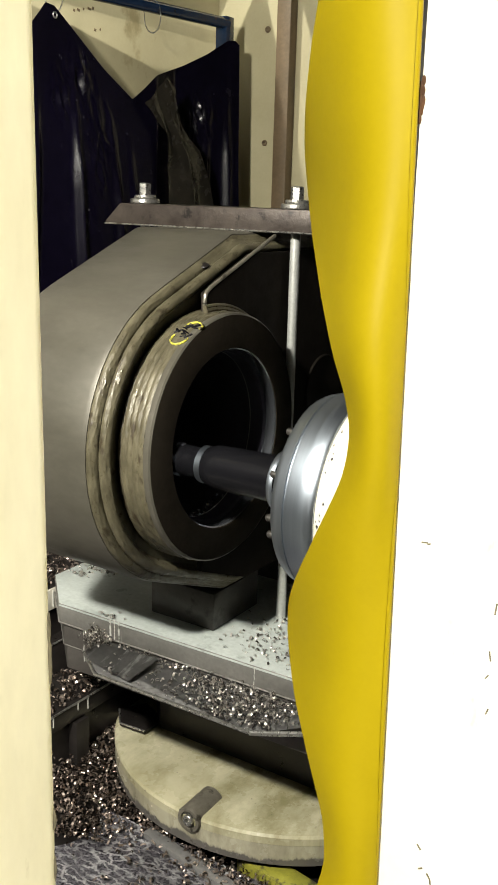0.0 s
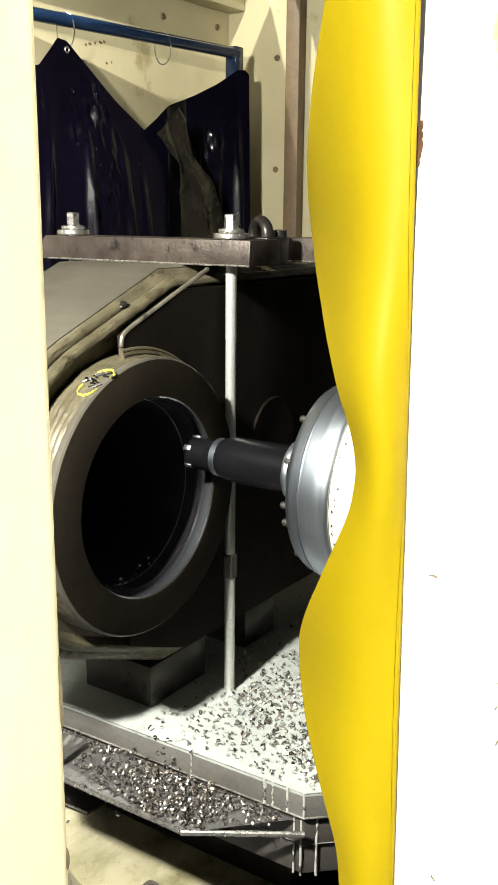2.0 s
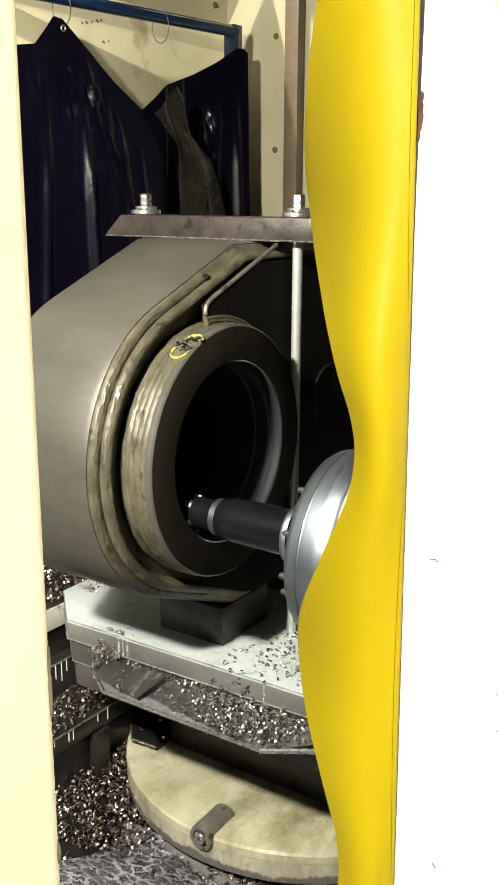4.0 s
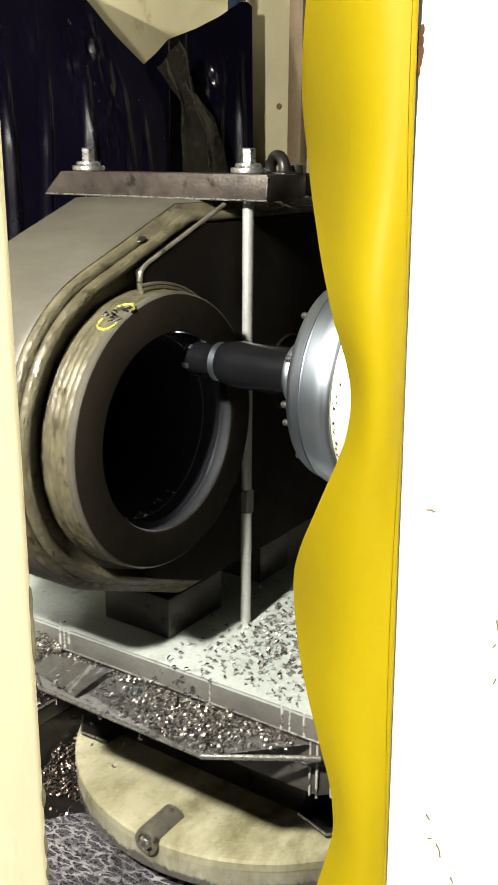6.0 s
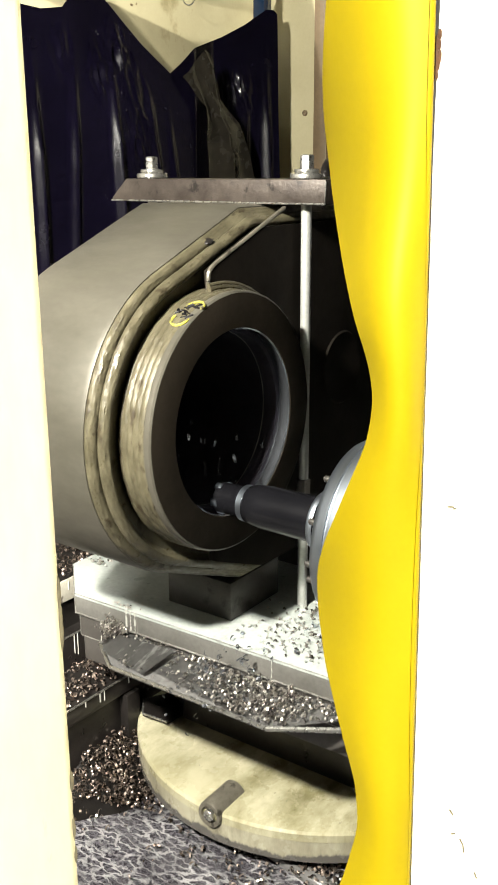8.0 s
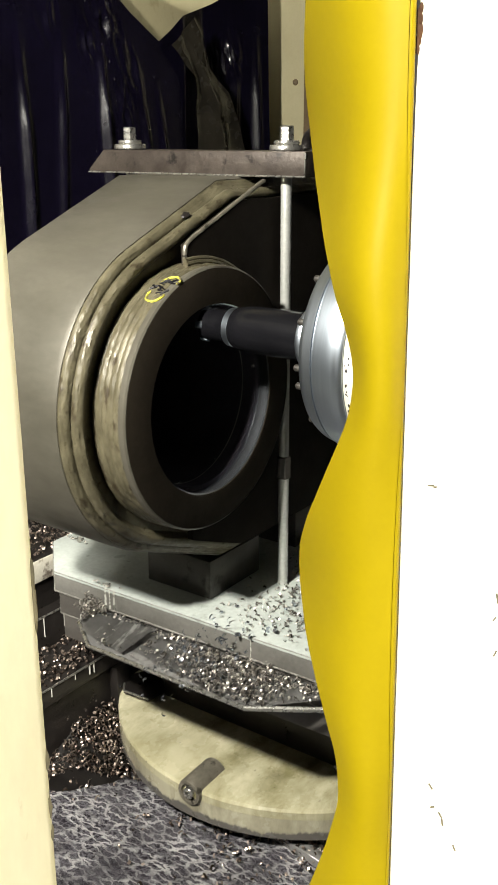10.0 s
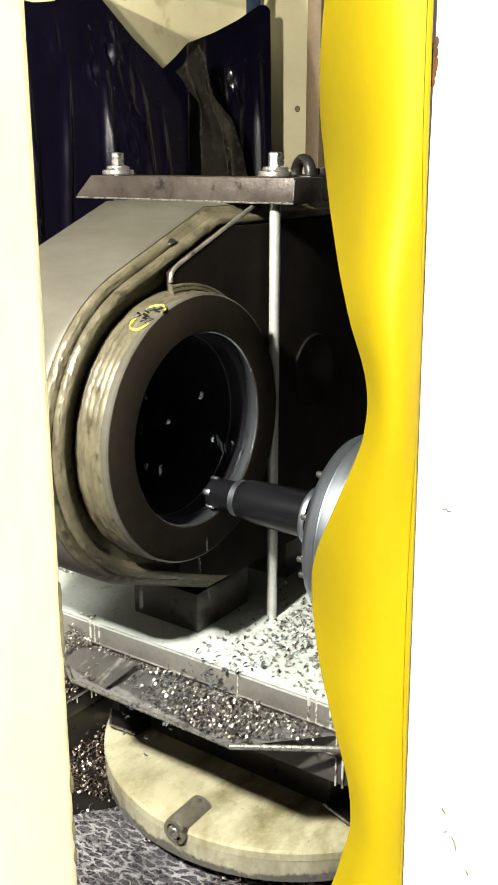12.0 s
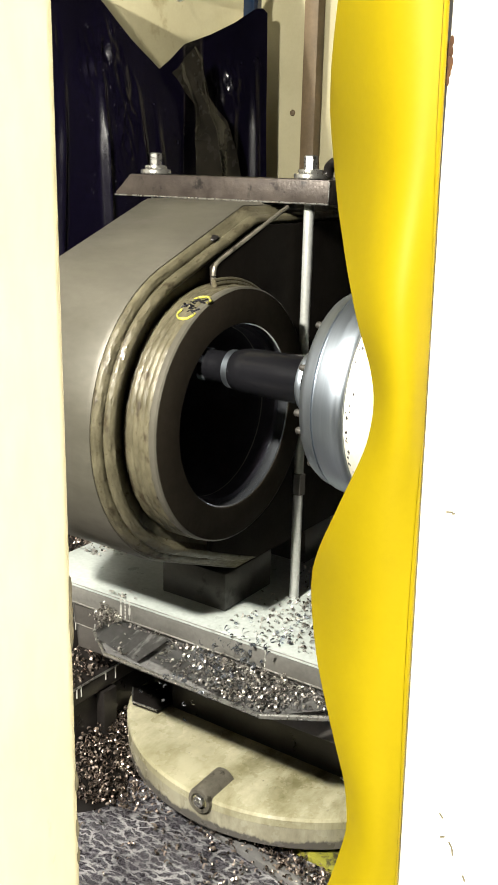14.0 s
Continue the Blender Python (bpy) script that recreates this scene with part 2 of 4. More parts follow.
def foam_material():
    """Dark wet sheet under a milky film of coolant that has broken into a drawn-out net of cells."""
    m = bpy.data.materials.new("milky_coolant_film")
    m.use_nodes = True
    nt = m.node_tree
    p = nt.nodes["Principled BSDF"]
    v = mapped(nt)
    cmb = nt.nodes.new("ShaderNodeCombineXYZ")
    nt.links.new(noise_tex(nt, v, 26, 6, 0.7), cmb.inputs[0])
    nt.links.new(noise_tex(nt, mapped(nt, (1.1, 0.9, 1)), 31, 6, 0.7), cmb.inputs[1])
    add = nt.nodes.new("ShaderNodeVectorMath")
    add.operation = "MULTIPLY_ADD"
    add.inputs[1].default_value = (0.055, 0.040, 0.0)
    nt.links.new(cmb.outputs[0], add.inputs[0])
    nt.links.new(v, add.inputs[2])

    def net(scale, wide, stretch, turn):
        sq = nt.nodes.new("ShaderNodeMapping")
        sq.inputs["Rotation"].default_value, sq.inputs["Scale"].default_value = (0, 0, radians(turn)), stretch
        nt.links.new(add.outputs[0], sq.inputs[0])
        vo = nt.nodes.new("ShaderNodeTexVoronoi")
        vo.voronoi_dimensions, vo.feature = "2D", "DISTANCE_TO_EDGE"
        vo.inputs["Scale"].default_value = scale
        nt.links.new(sq.outputs[0], vo.inputs["Vector"])
        return ramp(nt, vo.outputs["Distance"], [(0.0, (1, 1, 1)), (wide * 0.4, (0.75, 0.75, 0.75)), (wide, (0, 0, 0))])

    base = ramp(nt, noise_tex(nt, v, 22, 7, 0.7), [(0.36, (0.022, 0.019, 0.025)), (0.70, (0.105, 0.098, 0.115))])
    gate = ramp(nt, noise_tex(nt, v, 5, 5), [(0.40, (0.16, 0.16, 0.16)), (0.56, (1, 1, 1))])
    film = ramp(nt, noise_tex(nt, mapped(nt, (0.5, 1.6, 1)), 7, 6, 0.65, 0.5), [(0.50, (0, 0, 0)), (0.74, (0.55, 0.55, 0.55))])
    c1 = mix(nt, film, base, (0.25, 0.245, 0.265))
    c2 = mix(nt, net(150, 0.22, (0.55, 1.1, 1), 8), c1, (0.24, 0.23, 0.26))
    torn = nt.nodes.new("ShaderNodeMix")
    torn.data_type, torn.blend_type = "RGBA", "MULTIPLY"
    torn.inputs[0].default_value = 1
    nt.links.new(net(64, 0.17, (0.42, 1.15, 1), 14), torn.inputs[6])
    nt.links.new(ramp(nt, noise_tex(nt, mapped(nt, (0.6, 1.3, 1)), 30, 6, 0.7), [(0.36, (0.12, 0.12, 0.12)), (0.54, (1, 1, 1))]), torn.inputs[7])
    c3 = mix(nt, torn.outputs[2], c2, (0.74, 0.73, 0.745))
    nt.links.new(mix(nt, gate, c1, c3), p.inputs["Base Color"])
    p.inputs["Roughness"].default_value = 0.2
    bn = nt.nodes.new("ShaderNodeBump")
    bn.inputs["Strength"].default_value, bn.inputs["Distance"].default_value = 0.7, 0.004
    nt.links.new(noise_tex(nt, v, 60, 5), bn.inputs["Height"])
    nt.links.new(bn.outputs[0], p.inputs["Normal"])
    return m


M_FOAM = foam_material()


def chip_material(name, a, b):
    m = bpy.data.materials.new(name)
    m.use_nodes = True
    nt = m.node_tree
    p = nt.nodes["Principled BSDF"]
    g = nt.nodes.new("ShaderNodeNewGeometry")
    nt.links.new(ramp(nt, g.outputs["Random Per Island"], [(0.0, a), (1.0, b)]), p.inputs["Base Color"])
    nt.links.new(ramp(nt, g.outputs["Random Per Island"], [(0.0, (0.18,) * 3), (1.0, (0.45,) * 3)]), p.inputs["Roughness"])
    p.inputs["Metallic"].default_value = 0.9
    return m


M_CHIP = chip_material("steel_chips", (0.20, 0.175, 0.155), (0.68, 0.65, 0.60))
M_CHIPDARK = chip_material("oily_chips", (0.09, 0.064, 0.048), (0.55, 0.46, 0.40))


# ---- mesh tools ----
def shade(bm, angle=35):
    for f in bm.faces:
        f.smooth = True
    for e in bm.edges:
        if len(e.link_faces) != 2 or e.calc_face_angle(0) > radians(angle):
            e.smooth = False


def part(name, bm, material, parent=None, label="", at=None):
    """Links bm as one mesh object, under parent where given. Vertices are in the parent's space."""
    bmesh.ops.recalc_face_normals(bm, faces=bm.faces)
    shade(bm)
    me = bpy.data.meshes.new(name)
    bm.to_mesh(me)
    bm.free()
    me.materials.append(material)
    ob = new(name, me)
    if parent is not None:
        ob.parent = parent
    if at is not None:
        ob.matrix_basis = at
    if label:
        ob["label"] = label
    return ob


def thing(name, place, label, category, group="", kind="", ride=None):
    ob = tagged(new(name), label, category, group, kind)
    ob.empty_display_size = 0.05
    ob.matrix_basis = pose(*place)
    if ride is not None:
        ride.append((ob, place))
    return ob


def box(bm, x0, x1, y0, y1, z0, z1, bevel=0.0, seg=2):
    m = Matrix.LocRotScale(((x0 + x1) / 2, (y0 + y1) / 2, (z0 + z1) / 2), None, (x1 - x0, y1 - y0, z1 - z0))
    vs = bmesh.ops.create_cube(bm, size=1, matrix=m)["verts"]
    if bevel:
        bmesh.ops.bevel(bm, geom=list({e for v in vs for e in v.link_edges}), offset=bevel, segments=seg, affect="EDGES", profile=0.5)
    return bm


def boxed(*a, **k):
    return box(bmesh.new(), *a, **k)


def prism(outline, z0, z1, bevel=0.0):
    """Upright prism over an outline of (x, y)."""
    bm = bmesh.new()
    f = bm.faces.new([bm.verts.new((x, y, z0)) for x, y in outline])
    r = bmesh.ops.extrude_face_region(bm, geom=[f])
    bmesh.ops.translate(bm, verts=[v for v in r["geom"] if isinstance(v, bmesh.types.BMVert)], vec=(0, 0, z1 - z0))
    if bevel:
        bmesh.ops.bevel(bm, geom=bm.edges[:], offset=bevel, segments=2, affect="EDGES", profile=0.5)
    return bm


def lathe(profile, seg=64, axis="X", closed=False):
    """Turns (along, radius) points about the axis; ends with radius 0 close to a point."""
    bm = bmesh.new()
    rings = []
    for a, r in profile:
        ring = []
        for k in range(seg):
            w = 2 * math.pi * k / seg
            c, s = r * math.cos(w), r * math.sin(w)
            ring.append(bm.verts.new((a, c, s) if axis == "X" else (c, s, a)))
        rings.append(ring)
    pairs = list(zip(rings, rings[1:])) + ([(rings[-1], rings[0])] if closed else [])
    for p, q in pairs:
        for k in range(seg):
            bm.faces.new((p[k], p[(k + 1) % seg], q[(k + 1) % seg], q[k]))
    bmesh.ops.remove_doubles(bm, verts=bm.verts, dist=1e-5)
    return bm


def tube(points, radius, seg=10):
    bm = bmesh.new()
    rings = []
    pts = [Vector(p) for p in points]
    for i, p in enumerate(pts):
        d = (pts[min(i + 1, len(pts) - 1)] - pts[max(i - 1, 0)]).normalized()
        q = d.to_track_quat("Z", "Y").to_matrix()
        rings.append([bm.verts.new(p + q @ Vector((radius * math.cos(2 * math.pi * k / seg), radius * math.sin(2 * math.pi * k / seg), 0))) for k in range(seg)])
    for p, q in zip(rings, rings[1:]):
        for k in range(seg):
            bm.faces.new((p[k], p[(k + 1) % seg], q[(k + 1) % seg], q[k]))
    bm.faces.new(rings[0][::-1])
    bm.faces.new(rings[-1])
    return bm


def hexagon(bm, z0, z1, r, chamfer=0.002):
    rings = []
    for z, q in ((z0, r), (z1 - chamfer, r), (z1, r - chamfer)):
        rings.append([bm.verts.new((q * math.cos(math.pi * k / 3 + 0.3), q * math.sin(math.pi * k / 3 + 0.3), z)) for k in range(6)])
    for p, q in zip(rings, rings[1:]):
        for k in range(6):
            bm.faces.new((p[k], p[(k + 1) % 6], q[(k + 1) % 6], q[k]))
    bm.faces.new(rings[0][::-1])
    bm.faces.new(rings[-1])
    return bm


def curl(verts, faces, place, rng, size):
    """One curled shaving of strip, laid at place with a random turn, added to the lists."""
    q = Euler((rng.uniform(-0.7, 0.7), rng.uniform(-0.7, 0.7), rng.uniform(0, 6.28))).to_matrix()
    r, wide, arc, pitch = size * rng.uniform(0.35, 0.6), size * rng.uniform(0.25, 0.5), rng.uniform(2.2, 5.2), size * rng.uniform(0.0, 0.25)
    n = 6
    base = len(verts)
    for k in range(n + 1):
        w = arc * k / n
        for side in (-0.5, 0.5):
            v = q @ Vector((r * math.cos(w), wide * side + pitch * k / n, r * math.sin(w) + r * 0.6))
            verts.append((place[0] + v.x, place[1] + v.y, max(place[2] + v.z, place[2] + 0.0003)))
    for k in range(n):
        a = base + 2 * k
        faces.append((a, a + 1, a + 3, a + 2))


def chips(name, places, material, rng, size, label, parent_place=(0, 0, 0), ride=None):
    verts, faces = [], []
    for p in places:
        curl(verts, faces, [p[i] - parent_place[i] for i in range(3)], rng, size * rng.uniform(0.6, 1.3))
    me = bpy.data.meshes.new(name)
    me.from_pydata(verts, [], faces)
    me.materials.append(material)
    ob = tagged(new(name, me), label, "metal chips", kind="stuff")
    ob.matrix_basis = pose(*parent_place)
    if ride is not None:
        ride.append((ob, parent_place))
    return ob


def structure(name, bm, material, label):
    return tagged(part(name, bm, material), label, "", "", "structure")


# ---- enclosure ----
structure("wall_left", boxed(-1.84, -1.76, 1.20, 2.56, 0.0, 2.6), M_WALL, "cream painted sheet metal side wall of the machine enclosure")
# out of view, kept dark so the spindle flange reflects less
structure("wall_left_front", boxed(-1.84, -1.76, 0.3, 1.1995, 0.0, 2.6), M_UNSEEN_DARK, "unseen dark side wall near the door, cuts reflections")
structure("wall_back", boxed(-1.76, -1.30, 2.48, 2.56, 0.0, 2.6), M_WALL, "cream painted sheet metal rear wall of the machine enclosure")
# unseen rear, side and roof surfaces, dark to hold down stray light
structure("wall_back_dark", boxed(-1.2995, 0.7, 2.48, 2.56, 0.0, 2.6), M_UNSEEN_DARK, "unseen dark rear wall that darkens reflections in the curtain")
structure("wall_right", boxed(0.7, 0.78, 0.6, 2.56, 0.0, 2.6), M_UNSEEN_DARK, "unseen dark wall beside the spindle, cuts bounce light")
roof = box(boxed(-1.7595, -1.652, 0.54, 2.4795, 2.29, 2.33), -1.540, 0.6995, 0.54, 2.4795, 2.29, 2.33)
structure("ceiling", box(roof, -1.652, -1.540, 0.54, 1.25, 2.29, 2.33), M_UNSEEN_DARK, "unseen roof of the machine enclosure with an open slot, dark against bounce light")
structure("floor", boxed(-6.0, 6.0, -5.0, 4.0, -0.1, 0.0), M_HALL, "grey floor of the workshop hall")
structure("hall_wall_south", boxed(-6.0, 6.0, -5.1, -5.0, 0.0, 4.0), M_HALL, "plain wall of the workshop hall")
structure("hall_wall_west", boxed(-6.1, -6.0, -5.0, 4.0, 0.0, 4.0), M_HALL, "plain wall of the workshop hall")
structure("hall_wall_east", boxed(6.0, 6.1, -5.0, 4.0, 0.0, 4.0), M_HALL, "plain wall of the workshop hall")
structure("hall_wall_north", boxed(-6.0, 6.0, 4.0, 4.1, 0.0, 4.0), M_HALL, "plain wall of the workshop hall")
structure("hall_ceiling", boxed(-6.1, 6.1, -5.1, 4.1, 4.0, 4.1), M_HALL, "plain ceiling of the workshop hall")
# bracket post, panel lips and screws on the rear wall
post = tagged(part("trim_post", boxed(-1.535, -1.49, 2.44, 2.478, 0.9, 2.285, bevel=0.003), M_POST), "brown steel corner post on the rear wall", "", "", "structure")
structure("trim_beam", boxed(-1.758, -1.70, 0.4, 2.478, 2.19, 2.26, bevel=0.004), M_WALL, "cream folded beam along the top of the side wall")


def screw(x, y, z, turn):
    s = thing("wall_screw", (x, y, z, *turn), "small dark round-headed screw in the cream wall", "screw", "wall screws")
    part("head", lathe([(0.0, 0.0), (0.004, 0.004), (0.003, 0.0075), (0.0, 0.009), (-0.002, 0.009)], 16, "Z"), M_POST, s)
    return s


for z in (1.745, 2.055):
    screw(-1.588, 2.479, z, (90, 0, 0))
for y, z in ((2.17, 2.135), (2.42, 2.145)):
    screw(-1.759, y, z, (0, 90, 0))

# scuffed dashes on the side wall
for y, z, long in ((1.866, 2.021, 0.006), (1.881, 2.0245, 0.010), (1.900, 2.029, 0.005), (1.920, 2.0335, 0.011), (1.934, 2.037, 0.007), (1.941, 1.987, 0.008), (1.960, 1.991, 0.004)):
    mark = thing("wall_scuff", (-1.7598, y, z, -13, 0, 0), "short dark scuff on the cream side wall", "scuff", "wall scuffs")
    part("smudge", boxed(-0.001, 0.0006, -long / 2, long / 2, -0.0028, 0.0028, bevel=0.0004), M_POST, mark)

# doors in the front of the enclosure
door_1 = tagged(new("door_1"), "cream painted narrow sliding door with a worn edge", "door", "", "structure")
part("panel", boxed(-0.67, -0.252, 0.172, 0.219, 0.0, 2.6, bevel=0.004), M_DOOR, door_1)
part("edge_fold", boxed(-0.2515, -0.2381, 0.174, 0.2226, 0.0, 2.6, bevel=0.006, seg=6), M_DOOR, door_1)
# unseen panel, added to stop light bouncing off the door's back
part("bounce_panel", boxed(-0.665, -0.262, 0.2195, 0.2235, 0.05, 2.55), M_UNSEEN_DARK, door_1, "unseen dark panel added to absorb bounce light")
r = random.Random(44)
for z, high in ((1.450, 0.009), (1.438, 0.012), (1.372, 0.005), (1.352, 0.008), (1.339, 0.005)):
    bm = bmesh.new()
    bmesh.ops.create_icosphere(bm, subdivisions=3, radius=1, matrix=pose(-0.23955, 0.2196 + r.uniform(-0.0004, 0.0004), z) @ Matrix.Diagonal((0.0010, 0.0019, high, 1)))
    for v in bm.verts:
        v.co += Vector((0.0002, 0.0003, 0.002)) * noise.noise(v.co * 400)
    part("worn_nick", bm, M_NICK, door_1, "dark nick where the paint is worn off the edge")
door_2 = tagged(new("door_2"), "white painted door standing ajar with rust along its edge", "door", "", "structure")
part("panel", boxed(-0.2285, 0.78, 0.487, 0.53, 0.0, 2.6, bevel=0.003), M_WHITE, door_2)
# the same added absorber behind the white door
part("bounce_panel", boxed(-0.21, 0.70, 0.5305, 0.5345, 0.05, 2.55), M_UNSEEN_DARK, door_2, "unseen dark panel added to absorb bounce light")
rng = random.Random(4)
bm = bmesh.new()
for k in range(26):
    bmesh.ops.create_icosphere(bm, subdivisions=2, radius=rng.uniform(0.0008, 0.0017),
                               matrix=pose(-0.2282 + rng.uniform(0, 0.0022), 0.4868, 1.650 + rng.gauss(0, 0.0055)) @ Matrix.Diagonal((0.8, 0.3, 1.8, 1)))
part("rust_spot", bm, M_RUST, door_2, "brown rust blister on the door edge")


for x, z, long, tilt in ((-0.1923, 1.1985, 0.003, 60), (-0.1867, 1.1951, 0.004, -35), (-0.1850, 1.1905, 0.005, -10), (-0.1761, 1.1754, 0.004, -25), (-0.2060, 1.4115, 0.004, 80), (-0.2035, 1.4110, 0.002, 70),
                         (-0.1611, 1.3820, 0.007, 5), (-0.1618, 1.3530, 0.006, -12), (-0.1605, 1.3185, 0.004, 20), (-0.1625, 1.3400, 0.003, 30), (-0.1943, 1.2131, 0.004, -40)):
    part("scratch", boxed(-0.0004, 0.0004, -0.0004, 0.0004, -long / 2, long / 2), M_NICK, door_2, "short dark scratch in the white paint", pose(x, 0.4868, z, 0, tilt, 0))


# yellow rubber lip with a wavy free edge
def seal_strip():
    s = thing("seal_strip", (0, 0, 0), "yellow rubber sealing strip with a wavy edge on the white door", "rubber strip")
    bm = bmesh.new()
    rows = []
    n, w = 160, 14
    # height and reach of the free edge: bellies near 1.65 and 1.33, waists near 1.47 and 1.18
    edge = [(0.90, 0.262), (1.00, 0.284), (1.08, 0.279), (1.14, 0.262), (1.182, 0.2523), (1.214, 0.2556), (1.258, 0.272), (1.284, 0.2814), (1.315, 0.2868), (1.343, 0.2875), (1.371, 0.282),
            (1.404, 0.2706), (1.444, 0.2542), (1.470, 0.2508), (1.492, 0.2555), (1.512, 0.2645), (1.544, 0.274), (1.577, 0.2808), (1.631, 0.2886), (1.656, 0.2893), (1.686, 0.2875), (1.729, 0.281),
            (1.80, 0.268), (1.90, 0.255)]
    zs = np.linspace(0.9, 1.9, n + 1)
    reach = np.interp(zs, [a for a, _ in edge], [b for _, b in edge])
    reach = np.convolve(np.pad(reach, 2, mode="edge"), [0.1, 0.22, 0.36, 0.22, 0.1], mode="valid")
    for z, far in zip(zs.tolist(), reach.tolist()):
        free = -far + 0.0004
        row = []
        for k in range(w + 1):
            u = k / w
            bend = 0.050 * math.exp(-((z - 1.605) / 0.080) ** 2) + 0.032 * math.exp(-((z - 1.322) / 0.055) ** 2) + 0.012 * math.exp(-((z - 1.03) / 0.07) ** 2) - 0.010 * math.exp(-((z - 1.53) / 0.035) ** 2)
            y = 0.480 + bend * u * u - math.sin(math.pi * u) * (0.009 + 0.006 * math.exp(-((z - 1.54) / 0.06) ** 2))
            x = (-0.2250 - 0.018 * (z - 1.4) + (free + 0.2250 + 0.018 * (z - 1.4)) * u) * y / 0.48
            row.append(bm.verts.new((x, y, z)))
        rows.append(row)
    for a, b in zip(rows, rows[1:]):
        for k in range(w):
            bm.faces.new((a[k], a[k + 1], b[k + 1], b[k]))
    bmesh.ops.recalc_face_normals(bm, faces=bm.faces[:])
    r = bmesh.ops.solidify(bm, geom=bm.faces[:], thickness=0.0035)
    part("lip", bm, M_STRIP, s)
    part("clamp_bead", tube([(-0.2250 - 0.018 * (z - 1.4), 0.4815, z) for z in (0.9, 1.15, 1.4, 1.65, 1.9)], 0.0030, 12), M_STRIP, s)


seal_strip()


# curtain and its rail
def curtain_rail():
    s = thing("curtain_rail", (-1.640, 2.348, 2.054), "blue painted tube rail with a bracket post and wire hooks", "curtain rail")
    part("tube", tube([(-0.0995, -0.83, 0), (-0.08, -0.669, 0), (0, 0, 0)], 0.0155, 16), M_BLUE, s)
    part("bracket", boxed(-0.026, 0.012, -0.018, 0.020, -0.62, 0.018, bevel=0.004), M_BLUE, s)
    part("foot_plate", boxed(-0.06, 0.02, -0.02, 0.18, -0.64, -0.62, bevel=0.002), M_BLUE, s)
    for y in (-0.285, -0.600):
        x = y * 0.12
        ring = [(x + 0.019 * math.sin(w), y + 0.010 * math.sin(w), -0.022 + 0.040 * math.cos(w)) for w in [k * math.pi / 10 - 0.4 for k in range(19)]]
        part("hook", tube(ring, 0.0016, 6), M_WIRE, s, "thin bright wire hook")


curtain_rail()


def drawn_out(x, y, z):
    """Moves a point of the sheet out on to the slanting plane under the rail."""
    u = min(1.0, max(0.0, (y - 1.99) / 0.08))
    c = 0.115 + 0.40 * u * u * (3 - 2 * u)
    k = (-1.6 - c * 2.345) / (x - c * y)
    return x * k, y * k, 1.604 + (z - 1.604) * k


